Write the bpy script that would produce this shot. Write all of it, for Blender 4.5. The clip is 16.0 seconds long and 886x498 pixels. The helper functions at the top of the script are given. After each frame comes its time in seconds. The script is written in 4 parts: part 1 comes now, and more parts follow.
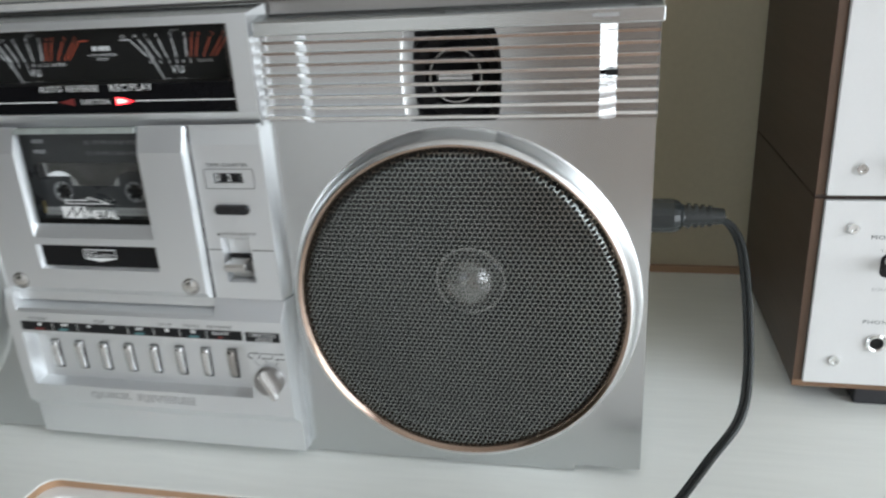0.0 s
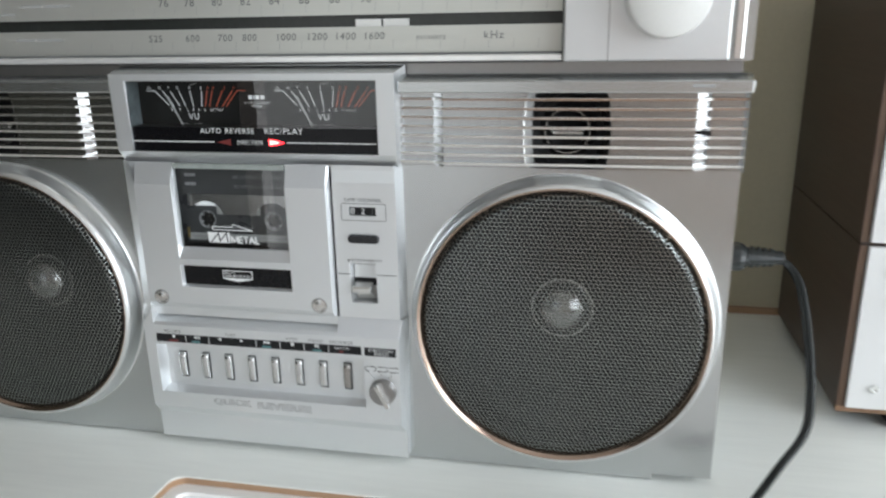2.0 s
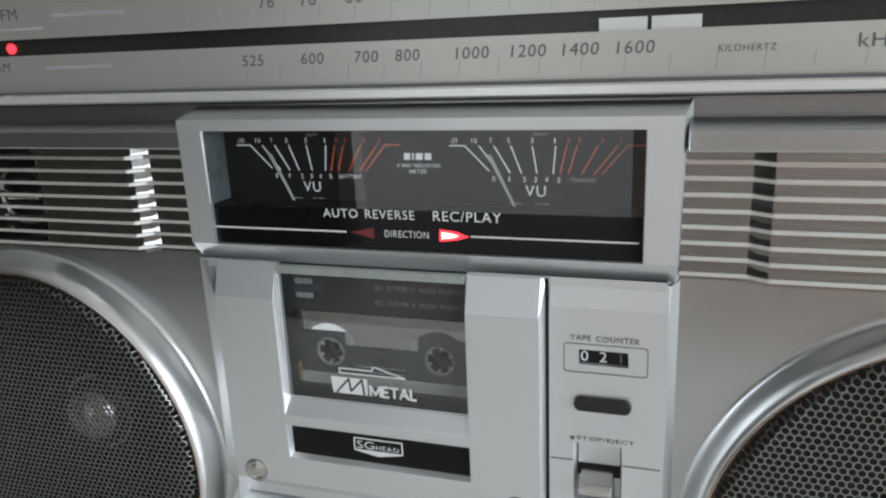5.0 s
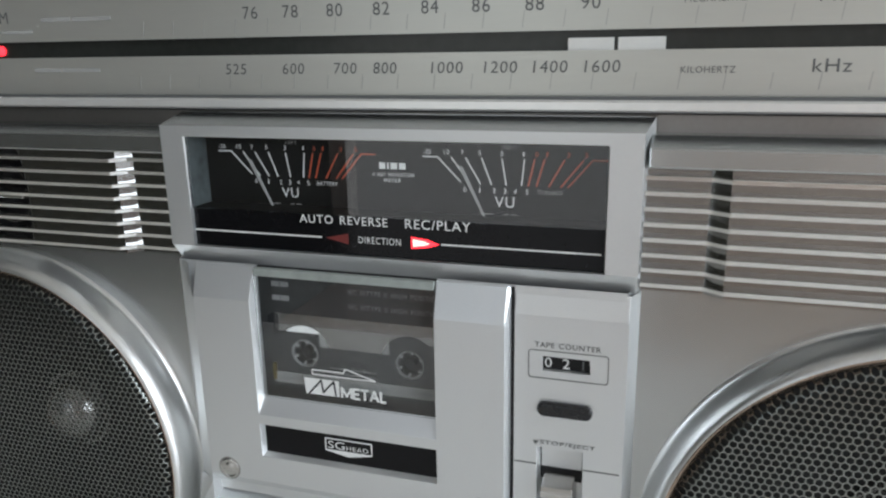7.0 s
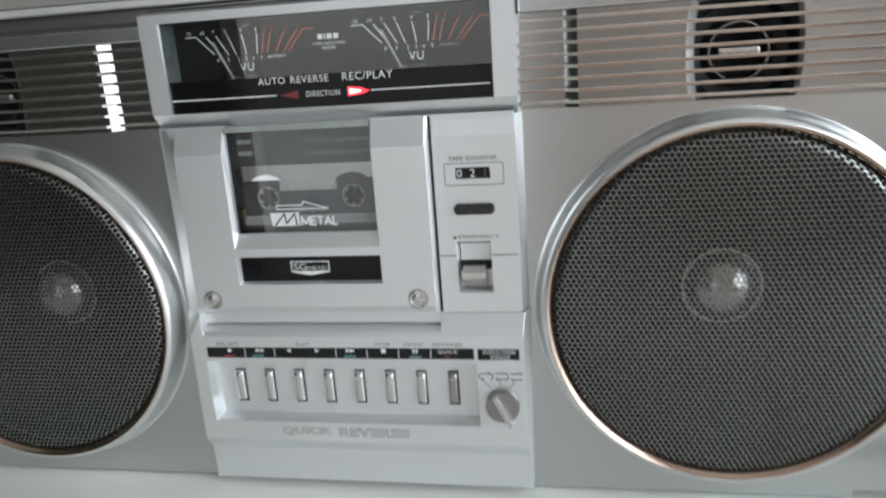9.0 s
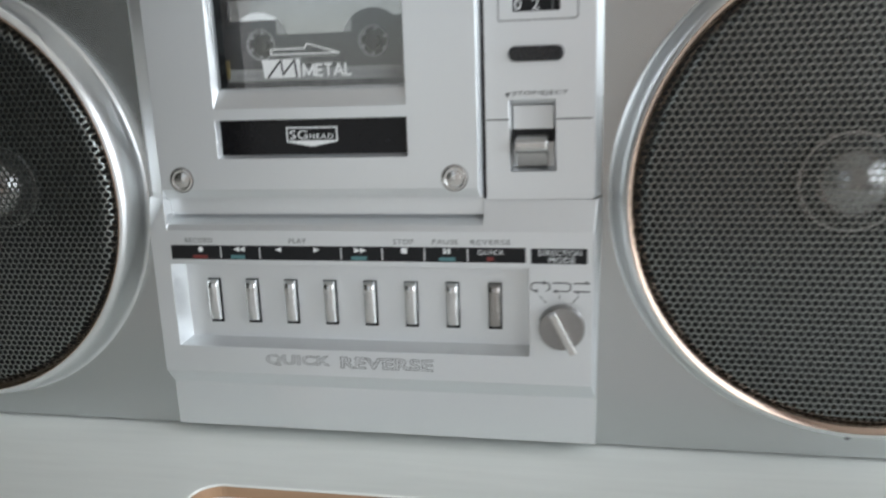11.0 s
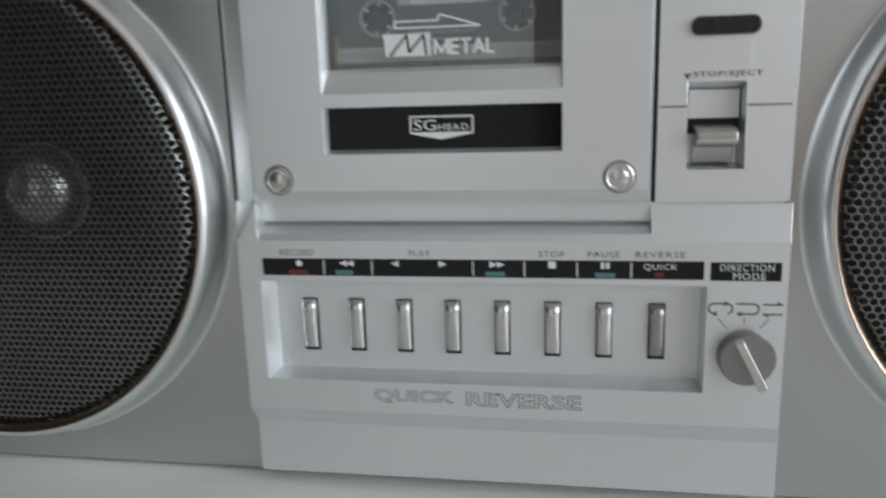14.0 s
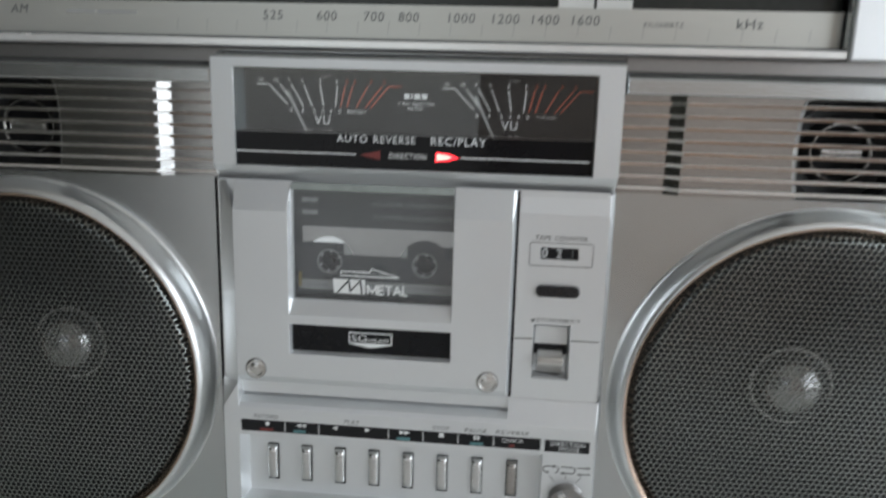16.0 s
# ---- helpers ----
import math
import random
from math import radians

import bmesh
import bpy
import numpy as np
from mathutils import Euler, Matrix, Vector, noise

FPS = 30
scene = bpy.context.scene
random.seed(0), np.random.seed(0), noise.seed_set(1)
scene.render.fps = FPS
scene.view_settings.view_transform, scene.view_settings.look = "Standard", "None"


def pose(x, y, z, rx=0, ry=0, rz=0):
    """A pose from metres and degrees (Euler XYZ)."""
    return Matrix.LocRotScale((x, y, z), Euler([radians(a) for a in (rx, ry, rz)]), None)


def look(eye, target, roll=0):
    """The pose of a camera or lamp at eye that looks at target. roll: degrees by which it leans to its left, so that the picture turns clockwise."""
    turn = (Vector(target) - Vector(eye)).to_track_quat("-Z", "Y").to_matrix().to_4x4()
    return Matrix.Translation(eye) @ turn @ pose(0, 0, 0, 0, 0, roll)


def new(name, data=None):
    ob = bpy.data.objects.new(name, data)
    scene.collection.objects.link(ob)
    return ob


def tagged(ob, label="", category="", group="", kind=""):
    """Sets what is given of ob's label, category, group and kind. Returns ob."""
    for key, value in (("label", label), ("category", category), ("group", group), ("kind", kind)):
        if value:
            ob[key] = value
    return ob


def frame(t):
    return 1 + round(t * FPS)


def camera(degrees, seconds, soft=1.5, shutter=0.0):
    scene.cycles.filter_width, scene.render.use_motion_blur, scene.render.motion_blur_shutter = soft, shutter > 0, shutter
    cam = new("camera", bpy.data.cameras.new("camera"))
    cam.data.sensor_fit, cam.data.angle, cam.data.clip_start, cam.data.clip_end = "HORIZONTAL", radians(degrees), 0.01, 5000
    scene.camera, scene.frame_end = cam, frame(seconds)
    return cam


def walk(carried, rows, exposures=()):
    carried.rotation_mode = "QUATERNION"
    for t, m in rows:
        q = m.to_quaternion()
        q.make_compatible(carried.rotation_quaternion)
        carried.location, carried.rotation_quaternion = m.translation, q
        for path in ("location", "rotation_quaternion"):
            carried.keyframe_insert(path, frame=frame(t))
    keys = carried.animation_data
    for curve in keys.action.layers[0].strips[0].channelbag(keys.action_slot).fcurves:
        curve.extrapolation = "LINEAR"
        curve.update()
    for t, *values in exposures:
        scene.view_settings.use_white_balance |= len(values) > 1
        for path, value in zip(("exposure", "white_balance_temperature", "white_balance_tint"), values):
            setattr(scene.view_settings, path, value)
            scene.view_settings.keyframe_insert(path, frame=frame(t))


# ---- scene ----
cam = camera(60.9, 16.0, soft=2.2, shutter=0.7)
METRES, TURN = 0.84, 12.8
START = (0.238, -0.3215, 0.252)
EXPOSURES = [(0.0, 0.12), (1.0, 0.18), (2.0, 0.24), (3.5, 0.0), (6.5, -0.07), (7.5, -0.08), (8.0, 0.02), (9.0, 0.12), (11.5, -0.12), (12.5, -0.35), (14.0, -0.34), (15.5, -0.18), (16.0, -0.2)]
ROWS = [
    (0.0, 0.0, 0.0, 0.0, -1.12, -20.5, 2.99),
    (0.5, -0.0243, -0.0461, 0.003, -1.3, -19.42, 2.43),
    (1.0, -0.0365, -0.083, 0.0118, -1.86, -18.26, 1.12),
    (1.5, -0.0597, -0.0921, 0.0166, -1.4, -17.16, 0.83),
    (2.0, -0.0786, -0.0649, 0.0162, -1.5, -17.17, 1.07),
    (2.5, -0.1065, -0.0087, 0.0132, -1.98, -17.4, 1.11),
    (3.0, -0.1121, 0.0694, -0.001, -0.96, -16.79, 0.89),
    (3.5, -0.1276, 0.1288, 0.0022, 2.32, -17.1, 1.97),
    (4.0, -0.1445, 0.1593, 0.0029, 4.54, -16.31, 2.05),
    (6.5, -0.1576, 0.1509, 0.0177, 4.5, -15.38, 1.86),
    (7.0, -0.146, 0.1514, 0.014, 4.61, -15.23, 0.97),
    (7.5, -0.1464, 0.1391, 0.0169, 5.04, -15.15, 1.09),
    (8.0, -0.1526, 0.105, -0.0011, 3.09, -14.56, 1.81),
    (8.5, -0.1442, 0.0701, -0.0192, -0.4, -14.78, 3.35),
    (9.0, -0.1522, 0.0375, -0.0407, -2.86, -15.41, 3.92),
    (11.5, -0.1952, 0.156, -0.144, -3.02, -13.18, 1.98),
    (12.0, -0.2057, 0.1727, -0.1493, -3.15, -12.83, 2.35),
    (12.5, -0.2201, 0.1836, -0.1464, -3.38, -12.73, 2.49),
    (13.0, -0.2187, 0.1897, -0.1514, -3.61, -12.5, 2.39),
    (13.5, -0.2184, 0.1869, -0.1482, -3.81, -12.35, 2.08),
    (14.0, -0.23, 0.1778, -0.1441, -3.58, -12.05, 1.66),
    (14.5, -0.2503, 0.1521, -0.1229, -3.65, -10.71, 0.73),
    (15.0, -0.2532, 0.109, -0.106, -5.33, -8.97, -0.44),
    (15.5, -0.2383, 0.0875, -0.0733, -6.42, -9.85, -0.97),
    (16.0, -0.227, 0.0732, -0.028, -7.23, -12.25, -1.51),
]
EDGES = [(4.2, pose(0.0835, -0.2148, 0.2599, 73.74, 2.73, 17.58)), (6.3, pose(0.0801, -0.2280, 0.2647, 74.77, 1.74, 17.55)),
         (9.2, pose(0.1117, -0.3301, 0.2165, 74.83, 4.22, 9.50)), (11.3, pose(0.0588, -0.2387, 0.1330, 76.83, 1.72, 10.07))]
PATH = [(t, pose(*START, 0, 0, TURN) @ pose(METRES * x, METRES * y, METRES * z, 90 + pitch, roll, yaw)) for t, x, y, z, yaw, pitch, roll in ROWS]
walk(cam, sorted(PATH + EDGES, key=lambda row: row[0]), exposures=EXPOSURES)

# ---- world, sun, window light ----
world = bpy.data.worlds.new("sky")
scene.world = world
world.use_nodes = True
wn = world.node_tree
sky = wn.nodes.new("ShaderNodeTexSky")
sky.sky_type, sky.sun_disc = "NISHITA", False
sky.sun_elevation, sky.sun_rotation = radians(38), radians(60)
wn.nodes["Background"].inputs[1].default_value = 0.06
wn.links.new(sky.outputs[0], wn.nodes["Background"].inputs[0])
sun_data = bpy.data.lights.new("sun", "SUN")
sun_data.energy, sun_data.angle, sun_data.color = 1.0, radians(12), (1.0, 0.96, 0.9)
new("sun", sun_data).matrix_world = look((3.0, 2.6, 3.6), (0.0, 0.4, 0.0))
win_data = bpy.data.lights.new("window_daylight", "AREA")
win_data.shape, win_data.size, win_data.size_y = "RECTANGLE", 2.2, 1.2
win_data.energy, win_data.color = 36.0, (0.88, 0.945, 1.01)
new("window_daylight", win_data).matrix_world = look((1.47, -1.27, 0.60), (0.0, -1.21, 0.45))

door_data = bpy.data.lights.new("balcony_daylight", "AREA")
door_data.shape, door_data.size, door_data.size_y = "RECTANGLE", 1.16, 2.1
door_data.energy, door_data.color = 5.0, (0.95, 0.975, 1.0)
new("balcony_daylight", door_data).matrix_world = look((-0.69, -2.69, 0.30), (-0.69, 0.0, 0.30))

# ---- materials ----


def material(name, base, rough=0.5, metal=0.0, vary=0.06, grain=400.0, blotch=14.0, bump=0.04, stretch=(1, 1, 1), coat=0.0, emit=0.0):
    """A surface with fine grain, broad uneven tone and fine relief."""
    m = bpy.data.materials.new(name)
    m.use_nodes = True
    t = m.node_tree
    b = t.nodes["Principled BSDF"]
    b.inputs["Metallic"].default_value = metal
    b.inputs["Coat Weight"].default_value = coat
    co = t.nodes.new("ShaderNodeTexCoord")
    mp = t.nodes.new("ShaderNodeMapping")
    mp.inputs["Scale"].default_value = stretch
    t.links.new(co.outputs["Object"], mp.inputs["Vector"])
    fine, broad = t.nodes.new("ShaderNodeTexNoise"), t.nodes.new("ShaderNodeTexNoise")
    fine.inputs["Scale"].default_value, fine.inputs["Detail"].default_value = grain, 3
    broad.inputs["Scale"].default_value, broad.inputs["Detail"].default_value = blotch, 4
    for n in (fine, broad):
        t.links.new(mp.outputs[0], n.inputs["Vector"])
    add = t.nodes.new("ShaderNodeMath")
    add.operation = "ADD"
    t.links.new(fine.outputs["Fac"], add.inputs[0])
    t.links.new(broad.outputs["Fac"], add.inputs[1])
    tone = t.nodes.new("ShaderNodeMapRange")
    tone.inputs["From Min"].default_value, tone.inputs["From Max"].default_value = 0.6, 1.4
    tone.inputs["To Min"].default_value, tone.inputs["To Max"].default_value = 1 - vary, 1 + vary
    t.links.new(add.outputs[0], tone.inputs["Value"])
    mul = t.nodes.new("ShaderNodeVectorMath")
    mul.operation = "SCALE"
    mul.inputs[0].default_value = base
    t.links.new(tone.outputs[0], mul.inputs["Scale"])
    t.links.new(mul.outputs[0], b.inputs["Base Color"])
    rr = t.nodes.new("ShaderNodeMapRange")
    rr.inputs["To Min"].default_value, rr.inputs["To Max"].default_value = max(0.02, rough * 0.85), min(1, rough * 1.15)
    t.links.new(broad.outputs["Fac"], rr.inputs["Value"])
    t.links.new(rr.outputs[0], b.inputs["Roughness"])
    if bump:
        bn = t.nodes.new("ShaderNodeBump")
        bn.inputs["Strength"].default_value, bn.inputs["Distance"].default_value = bump, 0.0004
        t.links.new(fine.outputs["Fac"], bn.inputs["Height"])
        t.links.new(bn.outputs[0], b.inputs["Normal"])
    if emit:
        b.inputs["Emission Color"].default_value = (*base, 1)
        b.inputs["Emission Strength"].default_value = emit
    return m


def glass(name, tint=(1, 1, 1), rough=0.0, ior=1.45):
    m = bpy.data.materials.new(name)
    m.use_nodes = True
    b = m.node_tree.nodes["Principled BSDF"]
    b.inputs["Base Color"].default_value = (*tint, 1)
    b.inputs["Transmission Weight"].default_value = 1.0
    b.inputs["Roughness"].default_value = rough
    b.inputs["IOR"].default_value = ior
    return m


SILVER = material("silver_paint", (0.56, 0.577, 0.577), 0.24, 0.95, 0.03, 1800, 9, 0.05)
SATIN = material("satin_silver_plastic", (0.775, 0.793, 0.80), 0.37, 0.80, 0.025, 1800, 12, 0.04)
DIAL = material("silver_dial_plate", (0.60, 0.602, 0.56), 0.34, 0.62, 0.02, 900, 9, 0.02, (0.1, 1, 1))
CHROME = material("chrome", (0.86, 0.86, 0.85), 0.19, 1.0, 0.03, 300, 30, 0.02)
BACKING = material("polished_panel", (0.43, 0.43, 0.425), 0.15, 1.0, 0.05, 500, 30, 0.03)
SLAT = material("bright_slat_metal", (0.86, 0.86, 0.85), 0.15, 1.0, 0.03, 300, 30, 0.02)
TRIM = material("polished_dial_trim", (0.92, 0.92, 0.90), 0.26, 0.55, 0.03, 300, 30, 0.02)
KEYMETAL = material("satin_chrome_key", (0.68, 0.68, 0.67), 0.25, 1.0, 0.06, 900, 60, 0.05, (1, 1, 0.1))
BUTTON = material("glossy_black_button", (0.014, 0.014, 0.015), 0.22, 0, 0.2, 700, 40, 0.03)
CHANNEL = material("dark_smoked_channel", (0.030, 0.033, 0.030), 0.22, 0, 0.2, 300, 20, 0.02)
RIM = material("clear_plastic_edge", (0.30, 0.33, 0.31), 0.2, 0, 0.15, 300, 60, 0.02)
HUBRING = material("dim_hub_ring", (0.20, 0.205, 0.205), 0.35, 0, 0.1, 500, 60, 0.02)
BRASS = material("dull_brass", (0.30, 0.23, 0.09), 0.35, 0.8, 0.1, 300, 60, 0.02)
REELWHITE = material("white_reel_cap", (0.80, 0.81, 0.80), 0.4, 0, 0.08, 300, 60, 0.02)
DARKSTEEL = material("dark_brushed_steel", (0.40, 0.38, 0.36), 0.26, 1.0, 0.06, 900, 40, 0.06, (1, 1, 0.05))
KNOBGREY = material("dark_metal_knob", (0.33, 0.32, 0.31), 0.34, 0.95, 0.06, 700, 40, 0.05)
RING = material("polished_surround", (0.80, 0.81, 0.805), 0.35, 0.95, 0.03, 900, 20, 0.03)
STEEL = material("brushed_steel", (0.66, 0.65, 0.63), 0.26, 1.0, 0.05, 900, 40, 0.06, (1, 1, 0.05))
# neutral chrome; the brown reflection of the room is put into its base colour
LIP = material("brown_reflection_chrome", (0.48, 0.36, 0.29), 0.20, 1.0, 0.03, 300, 30, 0.03)
MESH = material("dark_perforated_steel", (0.255, 0.271, 0.258), 0.25, 0.97, 0.12, 700, 20, 0.05)
CONE = material("black_paper_cone", (0.014, 0.015, 0.015), 0.75, 0, 0.2, 500, 40, 0.2)
DOME = material("glossy_dust_cap", (0.45, 0.45, 0.44), 0.2, 0.85, 0.1, 300, 60, 0.05)
BLACK = material("black_plastic", (0.012, 0.012, 0.013), 0.35, 0, 0.2, 900, 30, 0.05)
GLOSSBLACK = material("glossy_black_print", (0.006, 0.006, 0.007), 0.10, 0, 0.15, 600, 20, 0.0)
for m in (BLACK, GLOSSBLACK):
    m.node_tree.nodes["Principled BSDF"].inputs["Specular IOR Level"].default_value = 0.22
NEEDLE = material("grey_needle", (0.34, 0.345, 0.34), 0.4, 0, 0.05, 700, 40, 0.0)
METERBLACK = material("matt_black_meter_plate", (0.006, 0.006, 0.0065), 0.55, 0, 0.15, 700, 30, 0.03)
TAPEGLASS = material("shiny_tape_window", (0.36, 0.36, 0.355), 0.13, 0.9, 0.12, 300, 60, 0.03)
METERBLACK.node_tree.nodes["Principled BSDF"].inputs["Specular IOR Level"].default_value = 0.1
SHELL = material("smoky_cassette_shell", (0.026, 0.028, 0.030), 0.28, 0, 0.15, 500, 60, 0.03)
BAND = material("pale_cassette_band", (0.24, 0.245, 0.235), 0.5, 0, 0.12, 500, 60, 0.03)
LABEL = material("grey_cassette_label", (0.030, 0.032, 0.033), 0.5, 0, 0.1, 500, 60, 0.03)
WHITEPRINT = material("white_print", (0.80, 0.81, 0.80), 0.5, 0, 0.06, 900, 60, 0.0)
GREYPRINT = material("grey_print", (0.11, 0.115, 0.115), 0.5, 0, 0.08, 900, 60, 0.0)
TICKPRINT = material("hairline_print", (0.40, 0.405, 0.39), 0.5, 0.2, 0.08, 900, 60, 0.0)
TAPETEXT = material("dim_label_print", (0.20, 0.205, 0.205), 0.5, 0, 0.08, 900, 60, 0.0)
FAINTPRINT = material("faint_grey_print", (0.36, 0.365, 0.355), 0.5, 0, 0.08, 900, 60, 0.0)
REDPRINT = material("red_orange_print", (0.50, 0.085, 0.035), 0.5, 0, 0.1, 900, 60, 0.0)
DARKRED = material("dark_red_lens", (0.16, 0.025, 0.022), 0.3, 0, 0.1, 900, 60, 0.0)
TEALPRINT = material("teal_print", (0.09, 0.21, 0.22), 0.5, 0, 0.1, 900, 60, 0.0)
REDGLOW = material("red_lamp_lit", (1.0, 0.03, 0.045), 0.3, 0, 0.02, 900, 60, 0.0, emit=2.6)
HOTRED = material("red_lamp_core", (1.0, 0.42, 0.36), 0.3, 0, 0.02, 900, 60, 0.0, emit=2.4)
HUBGREY = material("grey_hub_plastic", (0.34, 0.35, 0.35), 0.4, 0, 0.06, 700, 40, 0.02)
IVORY = material("ivory_plastic", (0.78, 0.78, 0.75), 0.4, 0, 0.03, 700, 40, 0.02)
SIDEWALL = material("pale_meter_side", (0.06, 0.072, 0.075), 0.25, 0, 0.5, 300, 120, 0.05)
LAMINATE = material("white_laminate", (0.84, 0.86, 0.82), 0.42, 0, 0.045, 90, 10, 0.10, (0.25, 3.0, 3.0))
TRAYWHITE = material("white_enamel", (0.88, 0.87, 0.85), 0.3, 0, 0.03, 300, 14, 0.03)
EDGE = material("brown_edge_band", (0.40, 0.25, 0.15), 0.4, 0, 0.12, 300, 25, 0.08, (0.2, 1, 1))
WALNUT = material("dark_walnut_veneer", (0.042, 0.024, 0.016), 0.42, 0, 0.35, 120, 14, 0.15, (3, 0.15, 3))
WALNUTSIDE = material("walnut_front_edge", (0.105, 0.060, 0.036), 0.42, 0, 0.25, 160, 20, 0.12, (1, 1, 0.2))
WALNUTEDGE = material("walnut_edge", (0.20, 0.115, 0.065), 0.42, 0, 0.25, 160, 20, 0.12, (0.2, 1, 1))
AMPFACE = material("white_metal_faceplate", (0.70, 0.70, 0.69), 0.36, 0.0, 0.02, 1200, 8, 0.03)
RUBBER = material("black_rubber", (0.022, 0.022, 0.025), 0.6, 0, 0.15, 500, 40, 0.08)
CORD = material("grey_black_cord", (0.024, 0.028, 0.028), 0.24, 0, 0.12, 600, 60, 0.03)
WALL = material("beige_wall_paint", (0.55, 0.50, 0.37), 0.75, 0, 0.05, 240, 3, 0.12)
ROOMWALL = material("warm_room_wall", (0.53, 0.47, 0.43), 0.8, 0, 0.05, 120, 2, 0.1)
DARKWALL = material("unseen_dark_wall", (0.034, 0.034, 0.024), 0.8, 0, 0.08, 120, 2, 0.1)
CEIL = material("white_ceiling", (0.80, 0.79, 0.76), 0.85, 0, 0.04, 120, 2, 0.1)
EASTWALL = material("brown_panelled_wall", (0.26, 0.165, 0.11), 0.6, 0, 0.2, 40, 4, 0.1, (1, 1, 0.2))
WOODFLOOR = material("brown_wood_floor", (0.20, 0.11, 0.06), 0.4, 0, 0.25, 40, 6, 0.1, (1, 0.15, 1))
PANE = glass("window_pane")
CLEAR = glass("clear_plastic", (0.97, 0.98, 0.98), 0.0, 1.59)

# ---- mesh helpers (millimetres in, metres out) ----
MM = 0.001


def thing(name, at, label, category, group=""):
    ob = new(name)
    ob.empty_display_size = 0.02
    ob.location = Vector(at) * MM
    return tagged(ob, label, category, group)


def part(name, bm, mat, parent, label="", bevel=0.0, smooth=False, kind=""):
    """Link a bmesh as one mesh object; its points are given in the world."""
    me = bpy.data.meshes.new(name)
    bmesh.ops.remove_doubles(bm, verts=bm.verts, dist=1e-7)
    bmesh.ops.recalc_face_normals(bm, faces=bm.faces)
    bm.to_mesh(me)
    bm.free()
    me.materials.append(mat)
    if smooth:
        me.polygons.foreach_set("use_smooth", [True] * len(me.polygons))
        if bevel == 0.0:
            me.set_sharp_from_angle(angle=radians(40))
    ob = new(name, me)
    if bevel:
        mod = ob.modifiers.new("edges", "BEVEL")
        mod.width, mod.segments, mod.limit_method, mod.angle_limit = bevel * MM, 2, "ANGLE", radians(25)
        mod.harden_normals = False
    if parent:
        ob.parent = parent
        if parent.type == "EMPTY":
            ob.matrix_parent_inverse = Matrix.Translation(-parent.location)
    return tagged(ob, label, kind=kind)


def box(bm, x0, x1, y0, y1, z0, z1):
    v = [bm.verts.new((x * MM, y * MM, z * MM)) for x in (x0, x1) for y in (y0, y1) for z in (z0, z1)]
    for f in ((0, 1, 3, 2), (4, 6, 7, 5), (0, 4, 5, 1), (2, 3, 7, 6), (0, 2, 6, 4), (1, 5, 7, 3)):
        bm.faces.new([v[i] for i in f])
    return bm


def cuboid(*a):
    return box(bmesh.new(), *a)


def loft(sections):
    """Skin closed sections (lists of points of equal length), with caps."""
    bm = bmesh.new()
    rings = [[bm.verts.new(Vector(p) * MM) for p in s] for s in sections]
    for a, b in zip(rings, rings[1:]):
        for i in range(len(a)):
            j = (i + 1) % len(a)
            bm.faces.new((a[i], a[j], b[j], b[i]))
    bm.faces.new(rings[0])
    bm.faces.new(rings[-1])
    return bm


def lathe(profile, cx, cz, n=64, axis="y", cy=0.0, a0=0.0):
    """Turn (radius, depth) points round an axis along y through (cx, cz)."""
    bm = bmesh.new()
    rings = []
    for r, d in profile:
        if r < 1e-6:
            rings.append([bm.verts.new((cx * MM, d * MM, cz * MM))])
        else:
            rings.append([bm.verts.new(((cx + r * math.cos(a0 + 2 * math.pi * i / n)) * MM, d * MM, (cz + r * math.sin(a0 + 2 * math.pi * i / n)) * MM)) for i in range(n)])
    for a, b in zip(rings, rings[1:]):
        for i in range(n):
            j = (i + 1) % n
            if len(a) == 1 and len(b) == 1:
                continue
            if len(a) == 1:
                bm.faces.new((a[0], b[i], b[j]))
            elif len(b) == 1:
                bm.faces.new((a[i], a[j], b[0]))
            else:
                bm.faces.new((a[i], a[j], b[j], b[i]))
    return bm


def quad(bm, *pts):
    return bm.faces.new([bm.verts.new(Vector(p) * MM) for p in pts])


def plate(bm, x0, x1, z0, z1, y, holes):
    """A face at depth y with rectangular recesses: (x0, x1, z0, z1, floor depth or None, insets left, right, bottom, top, has floor)."""
    xs = sorted({x0, x1, *(h[0] for h in holes), *(h[1] for h in holes)})
    zs = sorted({z0, z1, *(h[2] for h in holes), *(h[3] for h in holes)})
    for a, b in zip(xs, xs[1:]):
        for c, d in zip(zs, zs[1:]):
            mx, mz = (a + b) / 2, (c + d) / 2
            if not any(h[0] < mx < h[1] and h[2] < mz < h[3] for h in holes):
                quad(bm, (a, y, c), (b, y, c), (b, y, d), (a, y, d))
    for h in holes:
        if h[4] is None:
            continue
        a, b, c, d, f, il, ir, ib, it, floor = h
        o = [(a, y, c), (b, y, c), (b, y, d), (a, y, d)]
        i = [(a + il, f, c + ib), (b - ir, f, c + ib), (b - ir, f, d - it), (a + il, f, d - it)]
        for k in range(4):
            quad(bm, o[k], o[(k + 1) % 4], i[(k + 1) % 4], i[k])
        if floor:
            quad(bm, *i)
    return bm


